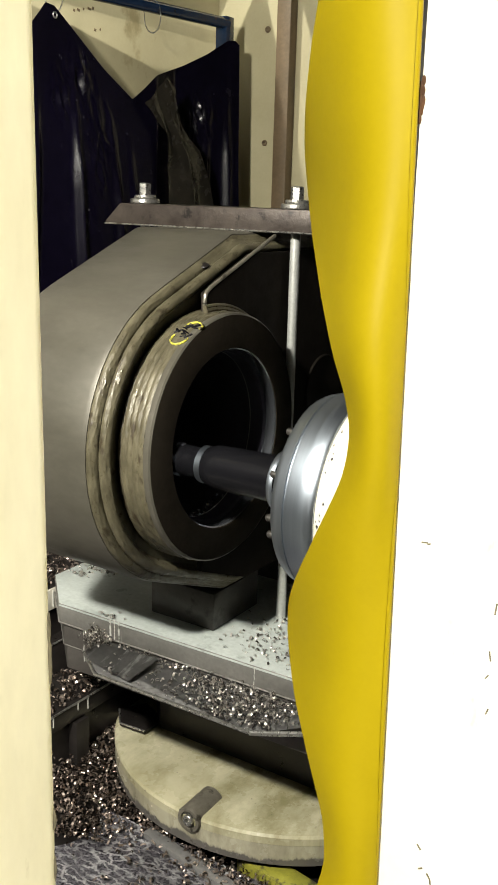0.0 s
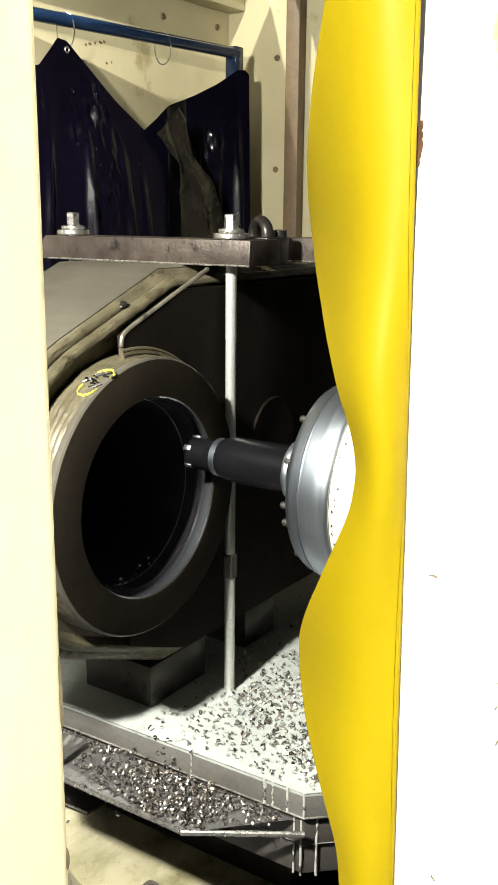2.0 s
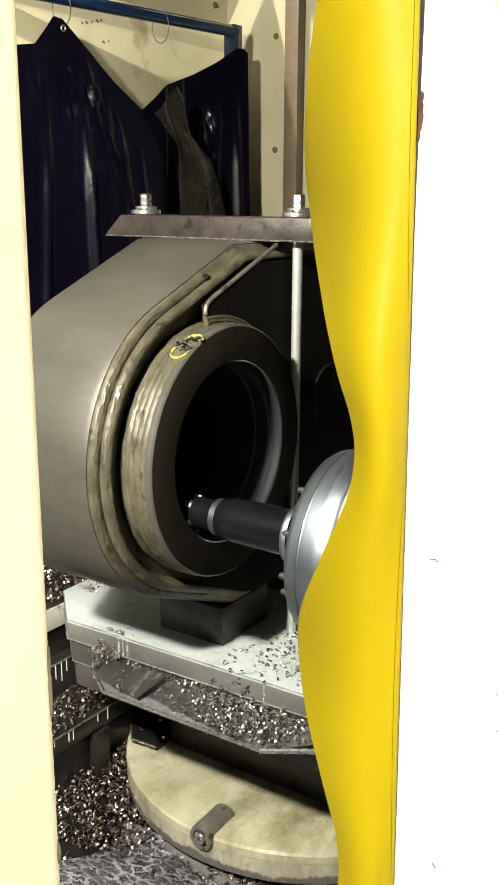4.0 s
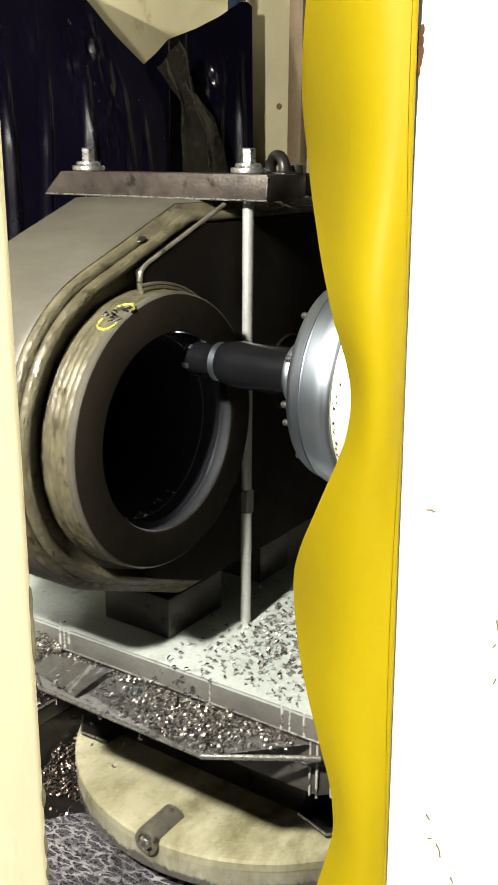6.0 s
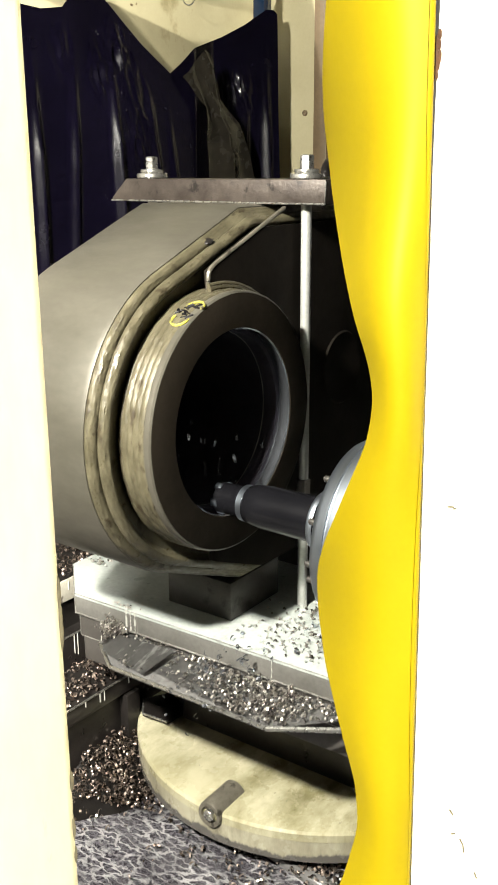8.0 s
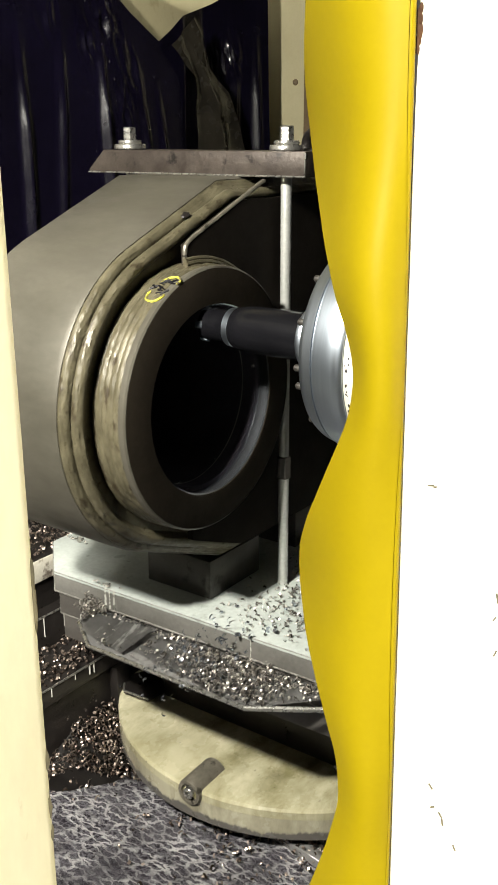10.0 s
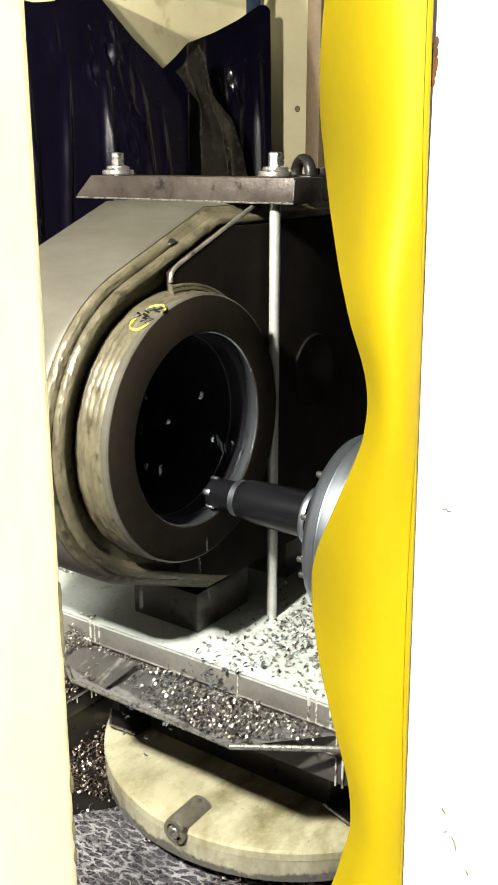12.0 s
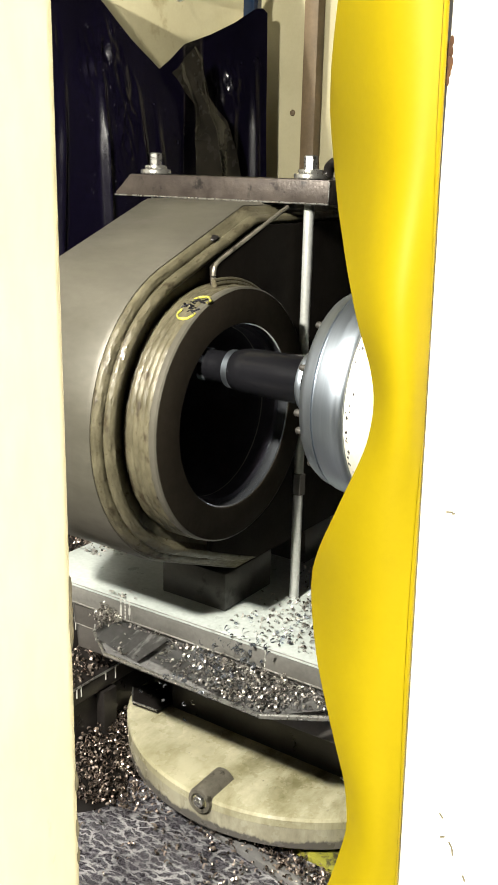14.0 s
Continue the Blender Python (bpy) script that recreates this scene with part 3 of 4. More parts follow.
def curtain():
    ox, oy, oz = -1.65, 1.4, 0.68
    s = thing("curtain", (ox, oy, oz), "dark navy plastic sheet curtain hanging wet in folds", "curtain")
    top = [(1.20, 1.93), (1.50, 1.915), (1.56, 1.925), (1.598, 1.965), (1.618, 1.988), (1.645, 1.985), (1.70, 1.945), (1.80, 1.872), (1.898, 1.815), (1.945, 1.845), (1.992, 1.880),
           (2.10, 1.915), (2.20, 1.955), (2.291, 2.000), (2.325, 2.004), (2.345, 1.995)]

    def relief(y, z, v):
        """Depth of the folds: a few wide hanging ones, pleats under the two hung corners, crumpled patches."""
        deep = min(1, v * 1.8)
        d = 0.014 * math.sin(y * 11 + 0.9 + 0.5 * math.sin(z * 3)) * deep
        for yc, lean, wide, high in ((1.47, 0.02, 0.012, 0.018), (1.700, 0.030, 0.011, 0.020), (1.815, 0.10, 0.013, 0.015), (1.585, -0.03, 0.012, 0.012), (2.285, 0.015, 0.016, 0.014), (1.88, 0.10, 0.011, 0.010), (2.20, -0.04, 0.016, 0.010)):
            u = (y - yc - lean * (1.8 - z)) / wide
            d += high * math.exp(-u * u) * min(1, v * 4) ** 2
        for yc, zc, sy, sz, high in ((1.725, 1.87, 0.035, 0.07, 0.011), (2.17, 1.79, 0.05, 0.045, 0.012), (1.665, 1.80, 0.03, 0.05, 0.008), (1.55, 1.86, 0.03, 0.05, 0.008), (1.78, 1.70, 0.04, 0.12, 0.008)):
            w = math.exp(-((y - yc) / sy) ** 2 - ((z - zc) / sz) ** 2)
            if w > 0.02:
                d += high * w * (1 - 2.5 * abs(noise.noise((y * 46 + z * 20, z * 15 - y * 12, 3.3)))) * min(1, v * 12)
        return d + 0.003 * noise.noise((y * 7, z * 4, 1.7))

    bm = bmesh.new()
    cols = []
    n, mrows = 360, 130
    for i in range(n + 1):
        y = 1.20 + (2.345 - 1.20) * i / n
        zt = float(np.interp(y, [a for a, _ in top], [b for _, b in top]))
        col = []
        for j in range(mrows + 1):
            v = j / mrows
            z = zt + (0.74 - zt) * v
            px, py, pz = drawn_out(-1.595 - 0.02 * (2.3 - y), y + 0.03 * v * (y - 1.9), z)
            col.append(bm.verts.new((px + relief(y, z, v) - ox, py - oy, pz - oz)))
        cols.append(col)
    for a, b in zip(cols, cols[1:]):
        for j in range(mrows):
            bm.faces.new((a[j], a[j + 1], b[j + 1], b[j]))
    bmesh.ops.solidify(bm, geom=bm.faces[:], thickness=0.0015)
    part("sheet", bm, M_PVC, s)
    # the turned-over flap that shows the paler back of the sheet
    right = [(1.80, 1.992, 1.876), (1.76, 2.023, 1.850), (1.70, 2.055, 1.760), (1.64, 2.135, 1.706), (1.58, 2.180, 1.610), (1.50, 2.225, 1.490), (1.40, 2.262, 1.360)]
    left = [(1.80, 1.902, 1.806), (1.76, 1.950, 1.765), (1.70, 1.988, 1.735), (1.64, 1.996, 1.665), (1.58, 2.000, 1.600), (1.50, 2.010, 1.480), (1.40, 2.020, 1.350)]
    bm = bmesh.new()
    rows = []
    for k in range(49):
        u = 6 * k / 48
        a = min(5, int(u))
        f = u - a
        row = []
        for q in range(19):
            w = q / 18
            y = (left[a][1] * (1 - f) + left[a + 1][1] * f) * (1 - w) + (right[a][1] * (1 - f) + right[a + 1][1] * f) * w
            z = (left[a][2] * (1 - f) + left[a + 1][2] * f) * (1 - w) + (right[a][2] * (1 - f) + right[a + 1][2] * f) * w
            k = -1.8697 / (-1.59 - 0.115 * y)
            px, py, pz = -1.59 * k, y * k, 1.604 + (z - 1.604) * k
            fold = 0.026 + 0.012 * math.exp(-((w - 0.45) / 0.10) ** 2) * min(1, u / 2) + 0.004 * math.sin(9 * w + u) - 0.010 * (w - 0.5) ** 2 + 0.005 * noise.noise((y * 22, z * 16, 5.1))
            row.append(bm.verts.new((px + fold - ox, py - oy, pz - oz)))
        rows.append(row)
    for a, b in zip(rows, rows[1:]):
        for q in range(18):
            bm.faces.new((a[q], a[q + 1], b[q + 1], b[q]))
    bmesh.ops.solidify(bm, geom=bm.faces[:], thickness=0.0015)
    part("turned_flap", bm, M_PVCBACK, s, "greyish back of the plastic sheet")
    ex, ey, ez = drawn_out(-1.595, 1.625, 1.962)
    part("eyelet", lathe([(0, 0.004), (0.002, 0.006), (0, 0.008), (-0.001, 0.006)], 16, "X", True), M_WIRE, s, "bright metal eyelet", pose(ex + 0.006 - ox, ey - oy, ez - oz))
    # drops of coolant caught on the folds
    r = random.Random(31)
    bm = bmesh.new()
    for k in range(95):
        z = r.uniform(1.42, 1.90)
        lane = r.choice((1.712, 1.712, 1.718, 1.66, 2.02, 1.50))
        y = lane + 0.035 * (1.8 - z) + r.gauss(0, 0.006) if lane < 2 else 2.04 + r.gauss(0, 0.012)
        z = z if lane < 2 else r.uniform(1.80, 1.86)
        px, py, pz = drawn_out(-1.595 - 0.02 * (2.3 - y), y, z)
        bmesh.ops.create_icosphere(bm, subdivisions=1, radius=r.uniform(0.0007, 0.0015), matrix=pose(px + relief(y, z, 0.5) + 0.0008 - ox, py - oy, pz - oz) @ Matrix.Diagonal((0.6, 0.8, r.uniform(1, 2.6), 1)))
    tagged(part("coolant_drops", bm, M_DROP, s), "small bright drops of coolant", "", "", "stuff")


curtain()

# ---- machine bed: side ledges, chip channel, sloping coolant sheet ----
structure("ledge_upper", boxed(-1.758, -1.364, 0.4, 2.478, 0.742, 0.786), M_BLACK, "black upper ledge of the machine bed")
structure("trim_ledge_front", boxed(-1.3635, -1.358, 0.4, 2.478, 0.742, 0.788, bevel=0.001), M_LEDGE, "pale painted front of the upper ledge")
structure("bed_side_upper", boxed(-1.758, -1.375, 0.4, 2.478, 0.606, 0.740), M_BLACK, "oily black side of the machine bed")
structure("ledge_middle", boxed(-1.756, -1.345, 0.4, 2.478, 0.585, 0.672, bevel=0.003), M_BLACK, "black way cover step along the machine bed")
structure("ledge_lower", boxed(-1.754, -1.23, 0.4, 2.478, 0.560, 0.598, bevel=0.003), M_BLACK, "black lower ledge of the machine bed covered in chips")
structure("bed_side_lower", boxed(-1.752, -1.245, 0.4, 2.478, 0.20, 0.558), M_BLACK, "oily black lower side of the machine bed")
structure("bed_floor", boxed(-1.756, 0.698, 0.4, 2.478, 0.18, 0.38), M_BLACK, "black chip channel floor under the rotary table")


structure("trim_middle_edge", tube([(-1.3445, 0.45, 0.6715), (-1.3445, 1.5, 0.6715), (-1.3445, 2.4, 0.6715)], 0.0022, 6), M_NUT, "bright worn edge of the middle ledge")
structure("trim_lower_edge", tube([(-1.2295, 0.45, 0.5975), (-1.2295, 1.5, 0.5975), (-1.2295, 2.4, 0.5975)], 0.0022, 6), M_NUT, "bright worn edge of the lower ledge")
structure("trim_bed_rib", boxed(-1.2445, -1.222, 1.262, 1.30, 0.383, 0.557, bevel=0.002), M_BLACK, "black upright rib on the lower bed side")
rng = random.Random(21)
bm = bmesh.new()
for x, z, lo in ((-1.3438, 0.67, 0.05), (-1.3438, 0.67, 0.05), (-1.2288, 0.596, 0.035), (-1.3572, 0.785, 0.04)):
    for k in range(9):
        y, w = rng.uniform(1.0, 1.5), rng.uniform(0.0006, 0.0014)
        d = rng.uniform(0.3, 1.0) * lo
        box(bm, x - 0.0008, x + 0.0008, y - w, y + w, z - d, z)
tagged(part("coolant_drips", bm, M_MILK), "thin milky coolant drips on the bed ledges", "coolant drips", kind="stuff")


def coolant_sheet():
    bm = bmesh.new()
    nx, ny = 60, 40
    g = []
    for i in range(nx + 1):
        row = []
        for j in range(ny + 1):
            x, y = -1.24 + 1.7 * i / nx, 0.55 + 0.69 * j / ny
            row.append(bm.verts.new((x, y, 0.404 + 0.004 * noise.noise((x * 9, y * 9, 0)) + 0.012 * math.exp(-((y - 1.235) / 0.012) ** 2))))
        g.append(row)
    for a, b in zip(g, g[1:]):
        for j in range(ny):
            bm.faces.new((a[j], b[j], b[j + 1], a[j + 1]))
    bmesh.ops.solidify(bm, geom=bm.faces[:], thickness=0.006)
    structure("water_sheet", bm, M_FOAM, "dark steel sheet under a torn milky film of coolant")


coolant_sheet()
LIP = structure("trim_splash_lip", boxed(0.0, 1.35, 0.0, 0.026, 0.385, 0.4185, bevel=0.005), M_TRAY, "wet grey folded lip of the coolant sheet")
LIP.matrix_basis = pose(-1.02, 1.222, 0, 0, 0, -9)
GUARD = structure("trim_yellow_guard", boxed(0.0, 1.15, 0.0, 0.05, 0.381, 0.4255, bevel=0.006), M_YELLOW, "yellow-green painted guard strip by the rotary table")
GUARD.matrix_basis = pose(-0.83, 1.262, 0, 0, 0, -9)


# ---- rotary table, pallet and tray ----
def rotary_table():
    s = thing("rotary_table", (-0.92, 1.482, 0.381), "round cream painted rotary table base with stains", "rotary table", ride=ON_TABLE)
    h = 0.119
    part("disc_top", lathe([(h, 0.0), (h, 0.20), (h, 0.30), (h, 0.3655), (h - 0.0015, 0.3705), (h - 0.006, 0.374), (h - 0.020, 0.374), (h - 0.0205, 0.30)], 128, "Z"), M_TABLE, s)
    part("rim", lathe([(h - 0.0208, 0.25), (h - 0.0208, 0.3732), (h - 0.062, 0.3732), (h - 0.064, 0.36), (0.047, 0.36), (0.047, 0.10), (0.0, 0.10)], 128, "Z"), M_RIM, s)
    # black saddle also stands in for the pallet's shadow on the table
    part("saddle", prism([(-0.215, -0.178), (0.20, -0.178), (0.27, -0.10), (0.27, 0.24), (-0.27, 0.24), (-0.27, -0.12)], h + 0.001, h + 0.178, 0.003), M_BLACK, s, "black saddle under the pallet, filling in its shadow")
    for name, poly in (("corner_plate", [(-0.322, -0.183), (-0.284, -0.226), (-0.222, -0.221), (-0.218, -0.160), (-0.290, -0.130)]),
                       ("corner_plate", [(0.196, -0.190), (0.262, -0.210), (0.305, -0.170), (0.268, -0.098), (0.198, -0.172)])):
        plate = part(name, prism(poly, h + 0.006, h + 0.012), M_BLACK, s, "black corner plate with a bright worn edge")
        part("worn_edge", tube([(x, y, h + 0.012) for x, y in poly[:3]], 0.0022, 6), M_NUT, plate)
    # stop housing with a socket screw on the rim
    d = Vector((-0.911 + 0.92, 1.131 - 1.482, 0)).normalized()
    ang = math.degrees(math.atan2(d.y, d.x))
    base = pose(0.0095, -0.379, h - 0.010, 0, 0, ang)
    hous = part("stop_housing", lathe([(-0.082, 0.0), (-0.082, 0.022), (-0.079, 0.025), (-0.004, 0.025), (0.0, 0.023), (0.0, 0.017), (-0.006, 0.016), (-0.006, 0.0)], 40), M_HOUSING, s, "grimy grey round stop housing", base)
    part("socket_screw", lathe([(-0.006, 0.0105), (0.002, 0.0105), (0.003, 0.0095), (0.003, 0.0052), (-0.004, 0.0050), (-0.004, 0.0)], 24), M_NUT, hous, "bright socket screw")
    return s


rotary_table()

PALLET = [(-1.353, 1.226), (-1.247, 1.128), (-0.602, 1.143), (-0.49, 1.245), (-0.49, 1.90), (-0.60, 2.0), (-1.25, 2.0), (-1.353, 1.90)]


def pallet():
    ox, oy, oz = -0.92, 1.55, 0.68
    s = thing("pallet", (ox, oy, oz), "steel machine pallet wet with milky coolant and chips", "pallet", ride=ON_TABLE)
    out = [(x - ox, y - oy) for x, y in PALLET]
    ins = [(x * 0.985, y * 0.985) for x, y in out]
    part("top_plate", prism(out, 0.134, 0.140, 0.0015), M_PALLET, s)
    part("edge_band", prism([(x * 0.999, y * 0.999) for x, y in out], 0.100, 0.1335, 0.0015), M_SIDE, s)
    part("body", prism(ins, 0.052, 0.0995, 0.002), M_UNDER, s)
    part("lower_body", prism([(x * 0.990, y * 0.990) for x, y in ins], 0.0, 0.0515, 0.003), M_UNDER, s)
    for z, k, w in ((0.1005, 1.0005, 0.0016), (0.0525, 0.9855, 0.0009), (0.1395, 0.9995, 0.0009)):
        edge = [(x * k, y * k, z) for x, y in out[:4]]
        part("worn_edge", tube(edge, w, 6), M_WORN, s, "pale worn edge of the pallet")
    r = random.Random(8)
    for x, y, z0, z1, w in ((-1.118, 1.1315, 0.101, 0.1405, 0.0020), (-1.108, 1.1317, 0.101, 0.1405, 0.0016), (-1.097, 1.132, 0.101, 0.1405, 0.0022), (-0.80, 1.1388, 0.104, 0.139, 0.0010),
                            (-0.668, 1.142, 0.101, 0.1405, 0.0028), (-0.655, 1.1423, 0.101, 0.1405, 0.0016), (-0.630, 1.143, 0.101, 0.1405, 0.0022), (-0.603, 1.1438, 0.101, 0.1405, 0.0022),
                            (-0.622, 1.1495, 0.0, 0.098, 0.0016), (-0.610, 1.150, 0.0, 0.098, 0.0020), (-0.592, 1.163, 0.0, 0.098, 0.0020), (-1.19, 1.1365, 0.03, 0.098, 0.0014)):
        pts = [(x - ox + r.uniform(-0.0006, 0.0006), y - oy, z0 + (z1 - z0) * k / 6) for k in range(7)]
        part("coolant_run", tube(pts, w, 8), M_MILK, s, "milky white run of dried coolant")
    return s


pallet()


def chip_tray():
    ox, oy, oz = -0.95, 1.09, 0.76
    s = thing("chip_tray", (ox, oy, oz), "wet sheet metal gutter along the pallet full of chips", "tray", ride=ON_TABLE)
    # sheet: from the pallet's side out to the front lip, cut off slantwise at both ends
    back, front = [(-1.15, 1.133), (-1.06, 1.136), (-0.62, 1.143)], [(-1.15, 1.092), (-1.075, 1.040), (-0.746, 1.042)]
    bm = bmesh.new()
    lo = [bm.verts.new((x - ox, y - oy, 0.012)) for x, y in back] + [bm.verts.new((x - ox, y - oy, -0.002)) for x, y in reversed(front)]
    bm.faces.new(lo)
    bmesh.ops.solidify(bm, geom=bm.faces[:], thickness=0.003)
    part("sheet", bm, M_TRAY, s)
    bm = bmesh.new()
    bm.faces.new([bm.verts.new((x - ox, y - oy, z - oz)) for x, y, z in ((-1.119, 1.066, 0.767), (-1.004, 1.047, 0.766), (-0.990, 1.116, 0.785), (-1.114, 1.104, 0.783))])
    bmesh.ops.solidify(bm, geom=bm.faces[:], thickness=0.003)
    part("bent_flap", bm, M_FLAP, s, "raised bent flap of the wet sheet")
    part("front_lip", tube([(x - ox, y - oy, 0.0) for x, y in front], 0.0035, 8), M_NUT, s, "bright worn front lip")
    part("end_rod", tube([(-0.746 - ox, 1.042 - oy, -0.001), (-0.598 - ox, 1.138 - oy, -0.001)], 0.0045, 10), M_NUT, s, "bright round bar")
    bm = bmesh.new()
    q = [(-1.15, 1.094, -0.004), (-1.075, 1.0425, -0.004), (-0.746, 1.0445, -0.004), (-0.70, 1.118, -0.024), (-1.06, 1.115, -0.03), (-1.13, 1.12, -0.024)]
    bm.faces.new([bm.verts.new((x - ox, y - oy, z)) for x, y, z in q])
    bmesh.ops.triangulate(bm, faces=bm.faces[:])
    bmesh.ops.solidify(bm, geom=bm.faces[:], thickness=0.003)
    part("underside", bm, M_BLACK, s)


chip_tray()

# ---- workpiece ----
BY, BZ = 1.123, 1.216         # axis of the bore
SLOPE = radians(22)


def outline(inset, n=48, back=0.85):
    """Cross-section of the housing in (y, z): a round nose, two slopes and a flat back."""
    r = 0.257 - inset
    pts = []
    a0, a1 = math.pi / 2 + SLOPE, 3 * math.pi / 2 - SLOPE
    for k in range(n + 1):
        a = a0 + (a1 - a0) * k / n
        pts.append((r * math.cos(a), r * math.sin(a)))
    ty, tz = pts[0]
    zt = 0.322 - inset
    reach = (zt - tz) / math.tan(SLOPE)
    back = back - inset
    m = n // 6
    for k in range(1, m + 1):
        pts.append((ty + reach * k / m, -tz - (zt - tz) * k / m))
    pts += [(back - 0.02, -zt), (back, -zt + 0.03), (back, zt - 0.03), (back - 0.02, zt)]
    for k in range(m, 0, -1):
        pts.append((ty + reach * k / m, tz + (zt - tz) * k / m))
    return pts


def beads():
    """Slices of two rounded weld beads laid on the slanting edge of the housing, as (x, inset, height of the bead)."""
    rows = []
    for k in range(23):
        u = k / 22
        rows.append((-0.9318 + 0.0248 * u, 0.0045 + 0.0265 * u, 0.0058 * abs(math.sin(2 * math.pi * u)) ** 0.6 * (0.85 if u < 0.5 else 1.0), u))
    return rows


def bead_loft():
    bm = bmesh.new()
    loops = []
    for x, inset, high, u in beads():
        loop = []
        for y, z in outline(inset, 150):
            # the outer bead stops half way up the slope, where it ends in a notch
            fade = 1.0 if y < 0.018 or u > 0.5 else 0.05
            lump = high * fade + 0.0011 * noise.noise((y * 55, z * 55, u * 9)) + 0.0010 * noise.noise((y * 120, z * 120, u * 16))
            r = math.hypot(y, z)
            loop.append(bm.verts.new((x + 0.7 * lump, y + 0.7 * lump * y / r, z + 0.7 * lump * z / r)))
        loops.append(loop)
    last = [bm.verts.new((-0.918, y, z)) for y, z in outline(0.040, 150)]
    deep = [bm.verts.new((-0.919, y, z)) for y, z in outline(0.056, 150)]
    loops += [last, deep]
    n = len(last)
    for p, q in zip(loops, loops[1:]):
        for k in range(n):
            bm.faces.new((p[k], p[(k + 1) % n], q[(k + 1) % n], q[k]))
    return bm


def boss_ring():
    """Weld-built boss: uneven rings of beads round the bore."""
    bm = bmesh.new()
    seg, rows = 220, 30
    rings = []
    for j in range(rows + 1):
        u = j / rows
        x = -0.9185 + 0.0520 * u
        ring = []
        for k in range(seg):
            w = 2 * math.pi * k / seg
            c, q = math.cos(w), math.sin(w)
            bead = 0.0018 * abs(math.sin(5 * math.pi * u + 0.5 * noise.noise((c * 3, q * 3, 2)))) ** 0.7
            r = 0.2025 + bead + 0.0013 * noise.noise((c * 14, q * 14, u * 9)) + 0.0010 * noise.noise((c * 34, q * 34, u * 14)) - 0.004 * max(0, 0.12 - u) / 0.12
            ring.append(bm.verts.new((x, r * c, r * q)))
        rings.append(ring)
    for p, q in zip(rings, rings[1:]):
        for k in range(seg):
            bm.faces.new((p[k], p[(k + 1) % seg], q[(k + 1) % seg], q[k]))
    return bm


def loft(slices, hole):
    bm = bmesh.new()
    loops = [[bm.verts.new((x, y, z)) for y, z in outline(i)] for x, i in slices]
    n = len(loops[0])
    for p, q in zip(loops, loops[1:]):
        for k in range(n):
            bm.faces.new((p[k], p[(k + 1) % n], q[(k + 1) % n], q[k]))
    bm.faces.new(loops[0])
    if hole:
        ring = [bm.verts.new((slices[-1][0], hole * math.cos(2 * math.pi * k / 64), hole * math.sin(2 * math.pi * k / 64))) for k in range(64)]
        es = [bm.edges.new((ring[k], ring[(k + 1) % 64])) for k in range(64)]
        es += [bm.edges.get((loops[-1][k], loops[-1][(k + 1) % n])) for k in range(n)]
        bmesh.ops.triangle_fill(bm, use_beauty=True, use_dissolve=False, edges=es)
    else:
        bm.faces.new(loops[-1])
    return bm


